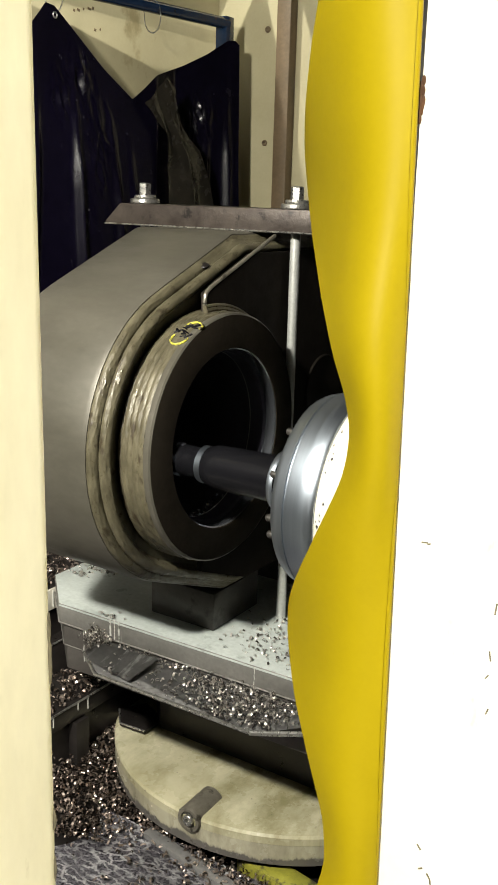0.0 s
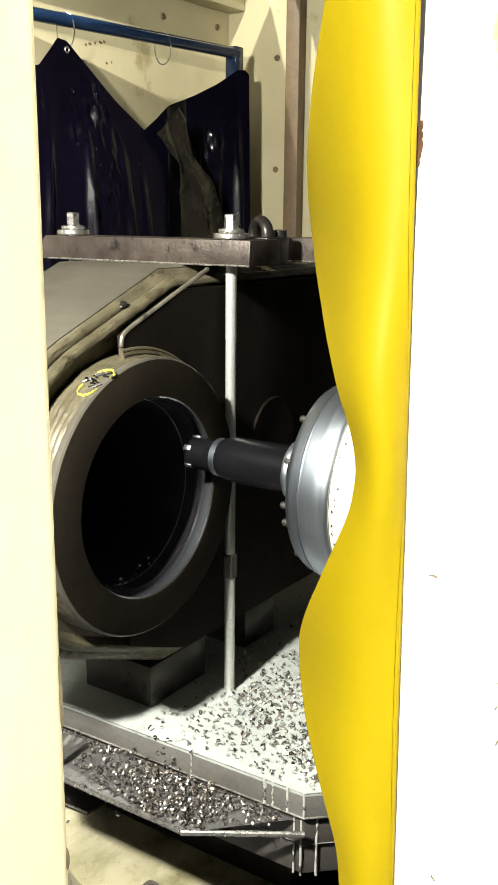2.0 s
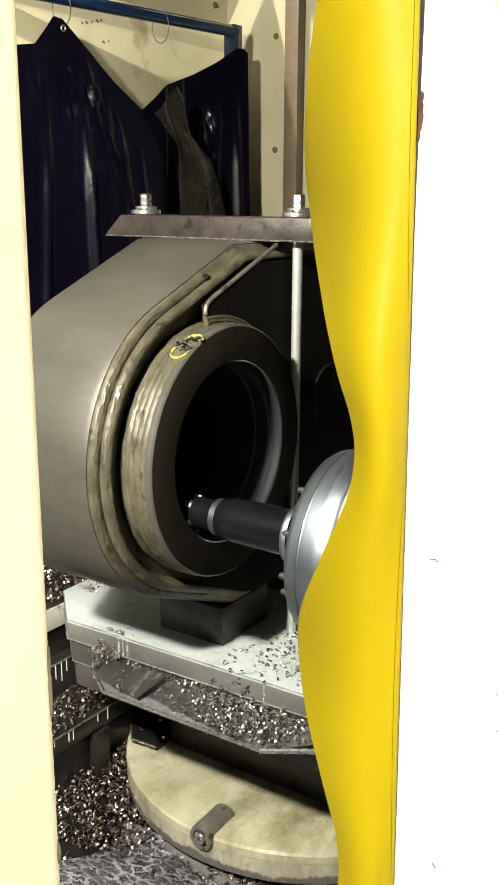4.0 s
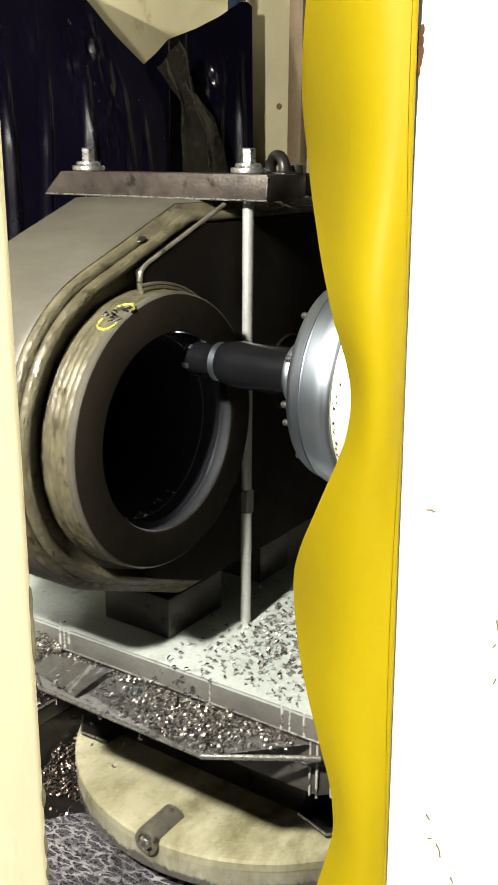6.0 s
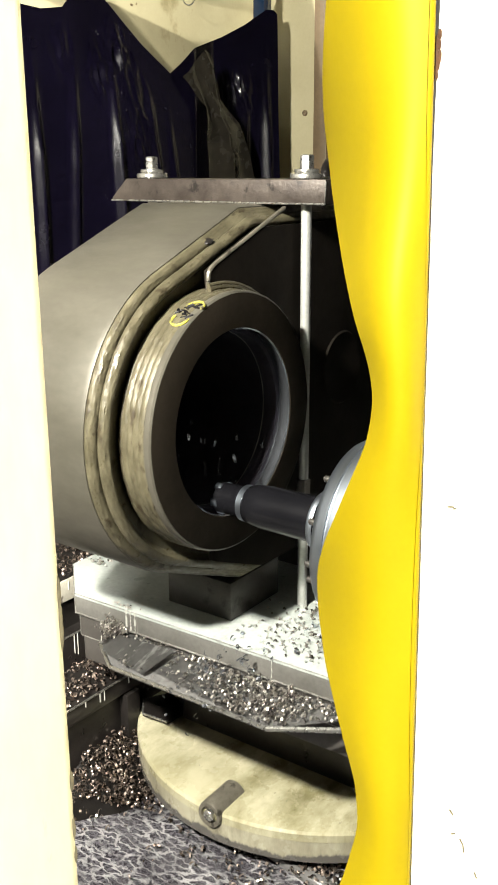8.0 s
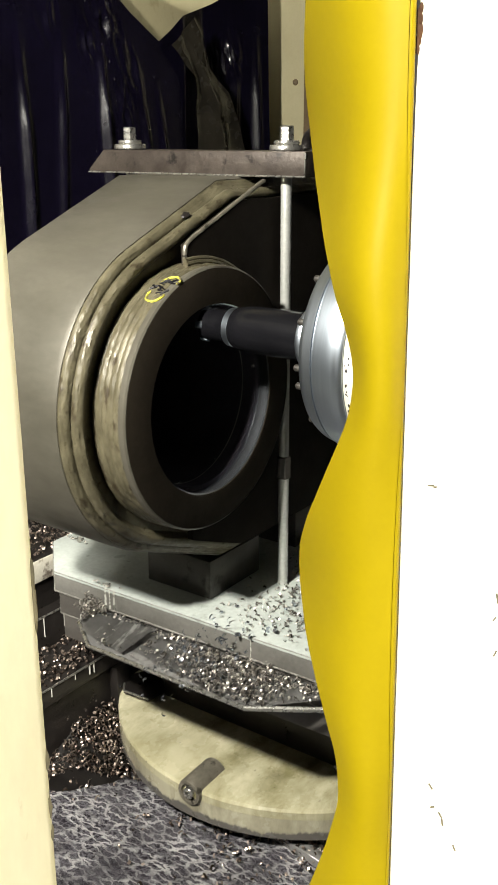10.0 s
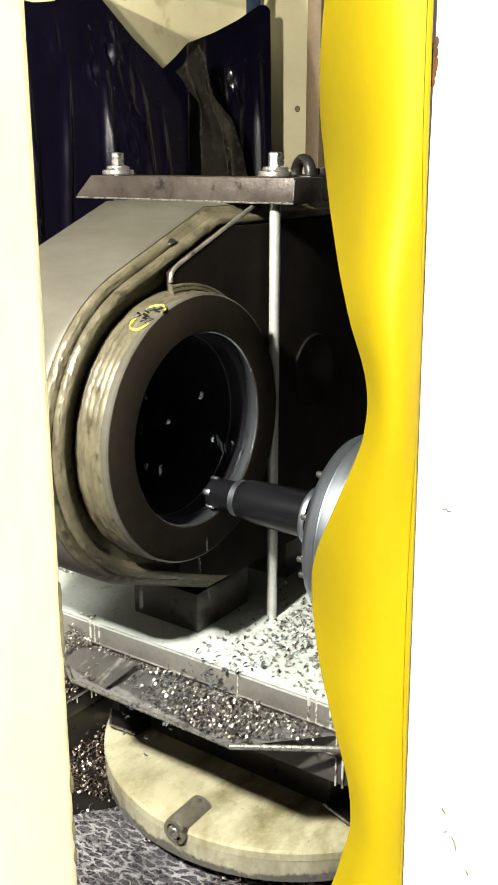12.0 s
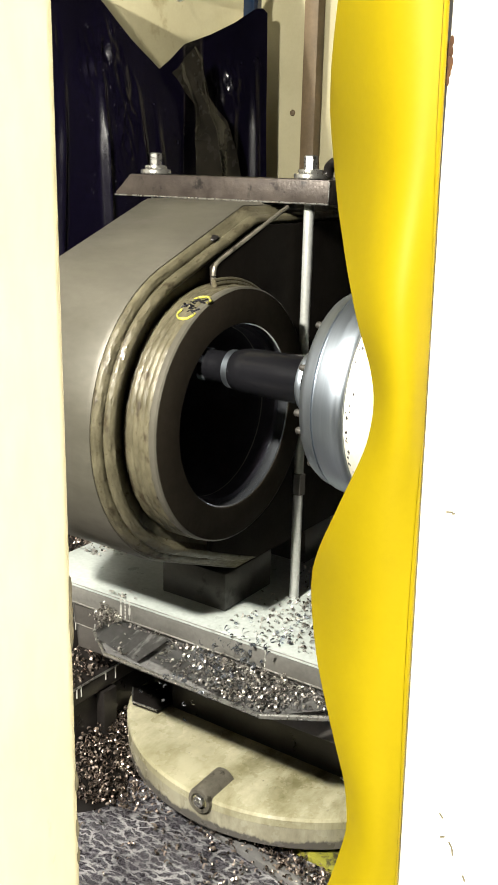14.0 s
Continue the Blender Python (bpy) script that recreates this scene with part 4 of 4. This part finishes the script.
def housing():
    s = thing("bearing_housing", (0, BY, BZ), "wet grey cast steel housing with a round boss being bored", "workpiece", ride=ON_TABLE)
    part("body", loft([(-1.147, 0.012), (-1.144, 0.004), (-1.135, 0.0), (-0.940, 0.0), (-0.932, 0.003)], 0.16), M_CAST, s)
    part("weld_lip", bead_loft(), M_WELD, s, "brown wet weld beads")
    # black lump drawn for the dark notch where the bead ends
    bm = bmesh.new()
    bmesh.ops.create_icosphere(bm, subdivisions=3, radius=0.008, matrix=pose(-0.9225, 0.018, 0.2715, 22, 0, 0) @ Matrix.Diagonal((0.9, 1.2, 0.5, 1)))
    for v in bm.verts:
        v.co += v.co.normalized() * 0.0045 * noise.noise(v.co * 230)
    part("bead_notch", bm, M_BLACK, s, "black lump standing in for the dark notch at the bead's end")
    # flat side plate beyond the boss, its unlit side coloured near black
    bm = bmesh.new()
    pts = [(y, z) for y, z in outline(0.033, back=0.83) if y > 0.0]
    pts = sorted([q for q in pts if q[1] < 0], key=lambda q: q[0]) + sorted([q for q in pts if q[1] >= 0], key=lambda q: -q[0])
    arc = [(0.194 * math.cos(radians(w)), 0.194 * math.sin(radians(w))) for w in range(94, -95, -4)]
    pts = [(-0.016, -0.235)] + pts + [(-0.016, 0.232)] + arc
    f = bm.faces.new([bm.verts.new((-0.902, y, z)) for y, z in pts])
    r = bmesh.ops.extrude_face_region(bm, geom=[f])
    bmesh.ops.translate(bm, verts=[v for v in r["geom"] if isinstance(v, bmesh.types.BMVert)], vec=(0.012, 0, 0))
    part("side_plate", bm, M_PLATE, s, "side plate toned near black for its unlit side")
    edge = [(-0.017, 0.203), (-0.0185, 0.222), (-0.0135, 0.2365), (0.03, 0.2535), (0.10, 0.282), (0.185, 0.3165)]
    for _ in range(3):
        edge = [edge[0]] + [(a[0] + (b[0] - a[0]) * f, a[1] + (b[1] - a[1]) * f) for a, b in zip(edge, edge[1:]) for f in (0.25, 0.75)] + [edge[-1]]
    part("plate_edge", tube([(-0.8930, y, z) for y, z in edge], 0.0036, 8), M_HOUSING, s, "worn paler edge of the plate")
    part("boss", boss_ring(), M_WELD, s, "brown wet weld-built boss")
    part("boss_rim", lathe([(-0.8668, 0.1990), (-0.8664, 0.2030), (-0.8655, 0.2034), (-0.8570, 0.2030), (-0.8545, 0.2004)], 128), M_CAST, s, "paler turned rim of the boss")
    part("boss_face", lathe([(-0.8545, 0.1998), (-0.8540, 0.198), (-0.8540, 0.1485), (-0.8550, 0.1475)], 128), M_FACE, s, "ring face of the boss, toned dark as its unlit side")
    part("cut_band", lathe([(-0.8548, 0.1473), (-0.8565, 0.1455), (-0.876, 0.1455)], 128), M_CUT, s, "freshly cut shiny steel band in the bore")
    part("bore", lathe([(-0.876, 0.1455), (-0.877, 0.1395), (-0.903, 0.1395), (-0.905, 0.149), (-1.125, 0.149), (-1.13, 0.140), (-1.13, 0.0)], 96), M_BORE, s, "raw inside of the bore, its shade put into the colour")
    part("cut_edge", lathe([(-0.9020, 0.1396), (-0.9030, 0.1390), (-0.9042, 0.1398)], 96), M_SIDE, s)
    for rad, x, wide in ((0.2065, -0.8890, 0.0050), (0.2120, -0.8895, 0.0036)):
        pts = [(x, rad * math.cos(radians(w)), rad * math.sin(radians(w))) for w in range(96, 38, -3)]
        part("fillet_weld", tube(pts, wide, 8), M_WELD, s, "brown fillet weld round the boss")
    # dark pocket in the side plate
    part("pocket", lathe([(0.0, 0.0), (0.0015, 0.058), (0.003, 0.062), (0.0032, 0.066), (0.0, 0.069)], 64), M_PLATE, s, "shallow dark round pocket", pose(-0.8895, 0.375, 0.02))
    # crayon mark on the boss: two strokes either side of a dark smear
    for ac, xc, w0, w1 in ((122.0, -0.874, -125, 105), (112.5, -0.869, 70, 285)):
        pts = []
        for k in range(15):
            w = radians(w0 + (w1 - w0) * k / 14)
            a = radians(ac - 3.6 * math.cos(w) * -1)
            pts.append((xc + 0.014 * math.sin(w), 0.2044 * math.cos(a), 0.2044 * math.sin(a)))
        part("crayon_stroke", tube(pts, 0.0019, 6), M_CRAYON, s, "yellow crayon stroke")
    r = random.Random(12)
    for _ in range(13):
        a, x, turn = r.uniform(113.0, 121.0), r.uniform(-0.889, -0.862), r.uniform(-0.9, 0.9)
        pts = [(x + 0.009 * (k / 4 - 0.5), 0.2040 * math.cos(radians(a + k * turn)), 0.2040 * math.sin(radians(a + k * turn))) for k in range(5)]
        part("smear", tube(pts, r.uniform(0.0012, 0.0022), 6), M_BLACKENED, s, "dark smear")


housing()


# ---- clamping ----
def support_block(x, y, wide, deep):
    s = thing("support_block", (x, y, 0.8205), "dark steel support block under the housing", "block", "support blocks", ride=ON_TABLE)
    part("block", boxed(-wide / 2, wide / 2, -deep / 2, deep / 2, 0, 0.0725, bevel=0.002), M_BLOCK, s)


support_block(-1.006, 1.28, 0.145, 0.15)
support_block(-1.006, 1.53, 0.145, 0.10)


def clamp_bar(x0, x1, y0, y1, slant):
    ox, oy, oz = (x0 + x1) / 2, (y0 + y1) / 2, 1.5385
    s = thing("clamp_bar", (ox, oy, oz), "brown scaled flat steel clamping bar across the housing", "clamp bar", "clamp bars", ride=ON_TABLE)
    bm = bmesh.new()
    q = [(x0, 0), (x1, 0), (x1, 0.039), (x0 + slant, 0.039), (x0 + 0.001, 0.006)]
    f = bm.faces.new([bm.verts.new((x - ox, y0 - oy, z)) for x, z in q])
    r = bmesh.ops.extrude_face_region(bm, geom=[f])
    bmesh.ops.translate(bm, verts=[v for v in r["geom"] if isinstance(v, bmesh.types.BMVert)], vec=(0, y1 - y0, 0))
    bmesh.ops.bevel(bm, geom=bm.edges[:], offset=0.0015, segments=2, affect="EDGES", profile=0.5)
    part("bar", bm, M_BAR, s)
    part("burr", tube([(x0 - ox, y0 - oy - 0.0005, 0.001), (x1 - ox, y0 - oy - 0.0005, 0.001), (x1 - ox + 0.0005, y0 - oy - 0.0005, 0.036)], 0.0016, 6), M_NUT, s, "bright worn lower edge")


clamp_bar(-1.270, -0.810, 1.300, 1.385, 0.037)
clamp_bar(-0.93, -0.760, 1.50, 1.57, 0.037)


def stud(x, y):
    s = thing("clamp_stud", (x, y, 0.8205), "zinc plated threaded stud with nut and washer", "stud", "clamp studs", ride=ON_TABLE)
    top = 0.795
    part("lower_rod", lathe([(0.0, 0.0), (0.0, 0.009), (0.205, 0.009), (0.206, 0.0)], 24, "Z"), M_ZINC, s)
    part("coupling_nut", hexagon(bmesh.new(), 0.206, 0.246, 0.0125), M_BLOCK, s, "dark long coupling nut")
    part("upper_rod", lathe([(0.246, 0.0), (0.246, 0.0085), (0.60, 0.0085), (0.605, 0.0088), (0.757, 0.0088)], 24, "Z"), M_ZINC, s)
    part("washer", lathe([(0.7576, 0.010), (0.7576, 0.0265), (0.759, 0.0275), (0.7645, 0.0275), (0.766, 0.0265), (0.766, 0.010)], 40, "Z"), M_NUT, s)
    part("collar", lathe([(0.7662, 0.01), (0.7662, 0.0195), (0.769, 0.0205), (0.7725, 0.0195), (0.7735, 0.01)], 32, "Z"), M_NUT, s)
    part("nut", hexagon(bmesh.new(), 0.7736, top, 0.0115), M_NUT, s)


stud(-0.866, 1.333)
stud(-1.199, 1.333)


def lifting_eye():
    s = thing("lifting_eye", (-0.866, 1.425, 1.5385), "dark forged lifting eye on top of the housing", "lifting eye", ride=ON_TABLE)
    part("base", boxed(-0.035, 0.030, -0.036, 0.030, 0, 0.042, bevel=0.004), M_BLACK, s)
    part("ring", lathe([(0.010 * math.sin(k * math.pi / 6), 0.023 + 0.0085 * math.cos(k * math.pi / 6)) for k in range(12)], 32, "X", True), M_BLACK, s, "", pose(-0.004, -0.004, 0.044, 0, 0, 62))
    part("shank", lathe([(0.0, 0.012), (0.052, 0.012), (0.054, 0.0)], 20, "Z"), M_BLACK, s, "", pose(0.018, 0.018, 0.0))


lifting_eye()


# ---- spindle head and tool ----
def spindle_head():
    s = thing("spindle_head", (0, BY, BZ), "round turned steel spindle nose on a cream painted head", "spindle head", ride=ON_HEAD)
    part("flange", lathe([(-0.622, 0.05), (-0.622, 0.122), (-0.6195, 0.1285), (-0.612, 0.133), (-0.5985, 0.1365), (-0.598, 0.1345), (-0.5945, 0.1345), (-0.594, 0.1385), (-0.575, 0.141), (-0.556, 0.1415), (-0.552, 0.139), (-0.552, 0.06)], 128), M_STEEL, s)
    part("head_housing", lathe([(-0.5515, 0.05), (-0.5515, 0.1365), (-0.549, 0.1385), (-0.30, 0.1385), (-0.295, 0.20), (0.10, 0.20), (0.10, 0.0)], 128), M_HEAD, s, "cream painted cylindrical head")
    r = random.Random(17)
    bm = bmesh.new()
    for k in range(100):
        a, d = r.uniform(0, 2 * math.pi), abs(r.gauss(0, 0.0028))
        c = math.cos(a), math.sin(a)
        bmesh.ops.create_icosphere(bm, subdivisions=1, radius=r.uniform(0.0006, 0.0019), matrix=Matrix.Translation((-0.548 + d, 0.1385 * c[0], 0.1385 * c[1])) @ Euler((a, 0, 0)).to_matrix().to_4x4() @ Matrix.Diagonal((1.0, 0.15, 1.5, 1)))
    tagged(part("flaked_spots", bm, M_BLACK, s), "dark spots where the cream paint has flaked", "", "", "stuff")
    part("nose_ring", lathe([(-0.622, 0.0455), (-0.640, 0.0455), (-0.643, 0.0485), (-0.643, 0.068), (-0.640, 0.071), (-0.622, 0.071)], 72), M_BLACKENED, s, "dark spindle nose ring")
    for k in range(8):
        a = math.pi * 2 * k / 8 + 0.25
        part("nose_screw", lathe([(-0.656, 0.0), (-0.656, 0.0045), (-0.654, 0.0052), (-0.643, 0.0052)], 16), M_BLOCK, s, "", pose(0, 0.058 * math.cos(a), 0.058 * math.sin(a)))
    for a in (128, 158, 186, 198, 228, 268, 330, 30, 75):
        part("coolant_nozzle", lathe([(-0.632, 0.0), (-0.632, 0.0026), (-0.630, 0.0045), (-0.6205, 0.0045)], 16), M_BLOCK, s, "small steel nozzle screw", pose(0, 0.1195 * math.cos(radians(a)), 0.1195 * math.sin(radians(a))))


spindle_head()


def boring_tool():
    s = thing("milling_tool", (0, BY, BZ), "blackened steel milling arbor with a short cutter", "milling tool", ride=ON_HEAD)
    part("holder", lathe([(-0.640, 0.0), (-0.640, 0.044), (-0.662, 0.044), (-0.665, 0.041), (-0.668, 0.041), (-0.671, 0.0435), (-0.680, 0.0435), (-0.682, 0.040), (-0.684, 0.033)], 64), M_BLACKENED, s)
    part("holder_rim", lathe([(-0.6705, 0.0437), (-0.672, 0.0446), (-0.679, 0.0446), (-0.6805, 0.0437)], 64), M_STEEL, s, "bright worn rim")
    part("arbor", lathe([(-0.683, 0.0345), (-0.775, 0.0338), (-0.792, 0.0325), (-0.806, 0.0292), (-0.8075, 0.0280)], 64), M_BLACKENED, s)
    part("ring", lathe([(-0.8072, 0.0280), (-0.808, 0.0288), (-0.8170, 0.0280), (-0.8178, 0.0265)], 64), M_STEEL, s, "bright steel ring")
    part("cutter_body", lathe([(-0.8175, 0.0262), (-0.826, 0.0250), (-0.830, 0.0236), (-0.834, 0.0244), (-0.838, 0.0236), (-0.842, 0.0244), (-0.846, 0.0236), (-0.853, 0.0242), (-0.8625, 0.0242), (-0.8640, 0.0225), (-0.8640, 0.0)], 48), M_BLACKENED, s)
    for k in range(5):
        bm = boxed(-0.8665, -0.8545, -0.004, 0.004, 0.0215, 0.0258, bevel=0.0008)
        part("insert", bm, M_STEEL, s, "small bright cutting insert", pose(0, 0, 0, 72 * k, 0, 0))


boring_tool()

# ---- chips ----
rng = random.Random(11)


def inside(x, y, poly):
    hit = False
    for (x0, y0), (x1, y1) in zip(poly, poly[1:] + poly[:1]):
        if (y0 > y) != (y1 > y) and x < (x1 - x0) * (y - y0) / (y1 - y0) + x0:
            hit = not hit
    return hit


pl = []
while len(pl) < 5200:
    x, y = rng.uniform(-0.98, -0.5), rng.uniform(1.15, 1.72)
    dense = noise.noise((x * 9, y * 9, 3.0)) * 0.5 + 0.5
    want = (0.15 + 0.85 * dense) * min(1, max(0.05, (x + 0.90) / 0.25)) * min(1, max(0.15, (y - 1.14) / 0.1))
    if (-0.93 < x < -0.5 or y < 1.2) and inside(x, y, PALLET) and rng.random() < want:
        pl.append((x, y, 0.8205))
for cx, cy, k in ((-1.115, 1.142, 16), (-1.28, 1.30, 90), (-1.24, 1.36, 70), (-1.31, 1.26, 40), (-0.56, 1.19, 120)):
    for _ in range(k):
        pl.append((rng.gauss(cx, 0.018), max(cy - 0.008, rng.gauss(cy, 0.02)), 0.8205 + abs(rng.gauss(0, 0.004))))
chips("pallet_chips", pl, M_CHIP, rng, 0.0063, "curled bright steel chips strewn on the pallet", (-0.92, 1.55, 0.8205), ON_TABLE)

pl = []
for k in range(760):
    x = rng.gauss(-0.79, 0.062) if k < 560 else rng.uniform(-1.08, -0.64)
    y = 1.046 + 0.088 * rng.random() ** 0.8
    if -1.13 < x < -0.63 and y - 1.042 > (x + 0.746) * 0.65:
        pl.append((x, y, 0.760 + (y - 1.04) / 0.095 * 0.013 + abs(rng.gauss(0, 0.004))))
for _ in range(190):
    pl.append((rng.gauss(-1.135, 0.015), rng.gauss(1.116, 0.009), 0.77 + abs(rng.gauss(0, 0.013))))
for _ in range(120):
    x = rng.uniform(-1.1, -0.64)
    pl.append((x, rng.uniform(1.122, 1.134), 0.772))
chips("tray_chips", pl, M_CHIP, rng, 0.0072, "curled steel chips heaped in the gutter", (-0.95, 1.09, 0.76), ON_TABLE)


def heap_height(x, y):
    return 0.384 + 0.115 * math.exp(-((x + 1.25) / 0.11) ** 2) * min(1.0, max(0.0, (y - 1.00) / 0.16)) * (0.8 + 0.3 * noise.noise((x * 8, y * 8, 0)))


pl = []
for _ in range(8600):
    x, y = rng.uniform(-1.24, -0.98), rng.uniform(1.0, 1.75)
    if y > 1.165 + 0.05 * noise.noise((x * 12, 0, 5)) + (x + 1.12) * 1.1 * (x < -1.12):
        pl.append((x, y, heap_height(x, y) + rng.uniform(0, 0.012)))
for _ in range(500):
    x = rng.uniform(-1.05, -0.3)
    pl.append((x, rng.gauss(1.248, 0.012) - 0.158 * (x + 0.9), 0.412 + abs(rng.gauss(0, 0.004))))
for _ in range(520):
    x, y = rng.uniform(-1.2, -0.45), 1.24 - abs(rng.gauss(0, 0.14))
    if noise.noise((x * 11, y * 11, 7.0)) > -0.12 - 0.5 * (x > -0.85):
        pl.append((x, y, 0.410))
for cx, cy, n in ((-0.86, 1.215, 60), (-0.75, 1.20, 90), (-0.66, 1.225, 70), (-0.98, 1.25, 40)):
    for _ in range(n):
        pl.append((rng.gauss(cx, 0.03), rng.gauss(cy, 0.02), 0.412 + abs(rng.gauss(0, 0.006))))
chips("heap_chips", pl, M_CHIPDARK, rng, 0.0084, "heap of oily steel chips in the chip channel")

bm = bmesh.new()
g = [[bm.verts.new((-1.243 + 0.30 * i / 24, 0.99 + 1.0 * j / 50, heap_height(-1.243 + 0.30 * i / 24, 0.99 + 1.0 * j / 50) * 1.0 + 0.004 * noise.noise((i * 0.9, j * 0.9, 0)))) for j in range(51)] for i in range(25)]
for a, b in zip(g, g[1:]):
    for j in range(50):
        bm.faces.new((a[j], b[j], b[j + 1], a[j + 1]))
bmesh.ops.solidify(bm, geom=bm.faces[:], thickness=0.004)
tagged(part("chip_heap", bm, M_BLACK), "dark packed mass of oily chips", "metal chips", kind="stuff")
pl = [(rng.uniform(-1.75, -1.37), rng.uniform(0.9, 2.4), 0.787 + abs(rng.gauss(0, 0.006))) for _ in range(5200)]
chips("upper_ledge_chips", pl, M_CHIPDARK, rng, 0.0105, "oily steel chips covering the upper ledge")
pl = [(rng.uniform(-1.34, -1.235), rng.uniform(0.9, 1.9), 0.599 + abs(rng.gauss(0, 0.004))) for _ in range(1500)]
chips("lower_ledge_chips", pl, M_CHIPDARK, rng, 0.0095, "oily steel chips covering the lower ledge")


# chips that are thrown off in the bore, fall on the pallet and stay there
FALLING = []


def falling_chips():
    r = random.Random(5)
    laps = [0.66, 4.38, 7.78, 11.58]
    starts = [(lap + r.uniform(0.0, 0.55)) for lap in laps for _ in range(30)] + [r.uniform(0.2, 13.2) for _ in range(24)]
    for k, t0 in enumerate(starts):
        verts, faces = [], []
        curl(verts, faces, (0, 0, 0), r, r.uniform(0.006, 0.0115))
        me = bpy.data.meshes.new("falling_chip")
        me.from_pydata(verts, [], faces)
        me.materials.append(M_CUT)
        ob = tagged(new("falling_chip", me), "bright curled steel chip falling from the bore", "metal chip", "falling chips")
        a = r.uniform(215, 300)
        y0, z0 = BY + 0.146 * math.cos(radians(a)), BZ + 0.146 * math.sin(radians(a))
        x0 = r.uniform(-0.928, -0.908)
        FALLING.append((ob, t0, (x0, y0, z0), r.uniform(0.08, 0.34), r.uniform(-0.25, 0.25), r.uniform(1.3, 2.2), r.uniform(0, 360)))


falling_chips()


def fall_rows(t0, start, vx, vy, vz, turn):
    """At rest on the bore till t0, then a free fall on to the pallet, then at rest there."""
    x, y, z = start
    drop = z - 0.824
    flight = (vz + math.sqrt(vz * vz + 2 * 9.81 * drop)) / 9.81
    rows = []
    steps = sorted(set(TIMES + [round(t0 + 0.0333 * k, 3) for k in range(int(flight / 0.0333) + 3)]))
    for t in steps:
        if t > 14.0:
            break
        u = min(max(t - t0, 0.0), flight)
        rows.append((t, pose(x + vx * u, y + vy * u + slide(t), z + vz * u - 4.905 * u * u, turn + 300 * u, 200 * u, turn)))
    return rows


def motions():
    for ob, (x, y, z) in ON_TABLE:
        walk(ob, [(t, pose(x, y + slide(t), z)) for t in TIMES])
    for ob, (x, y, z) in ON_HEAD:
        spin = 75.0 if ob.name.startswith("milling_tool") else 0.0
        walk(ob, [(round(0.1 * k, 1), pose(x, y, z + lift(0.1 * k), spin * k)) for k in range(141)])
    for ob, *rest in FALLING:
        walk(ob, fall_rows(*rest))


motions()
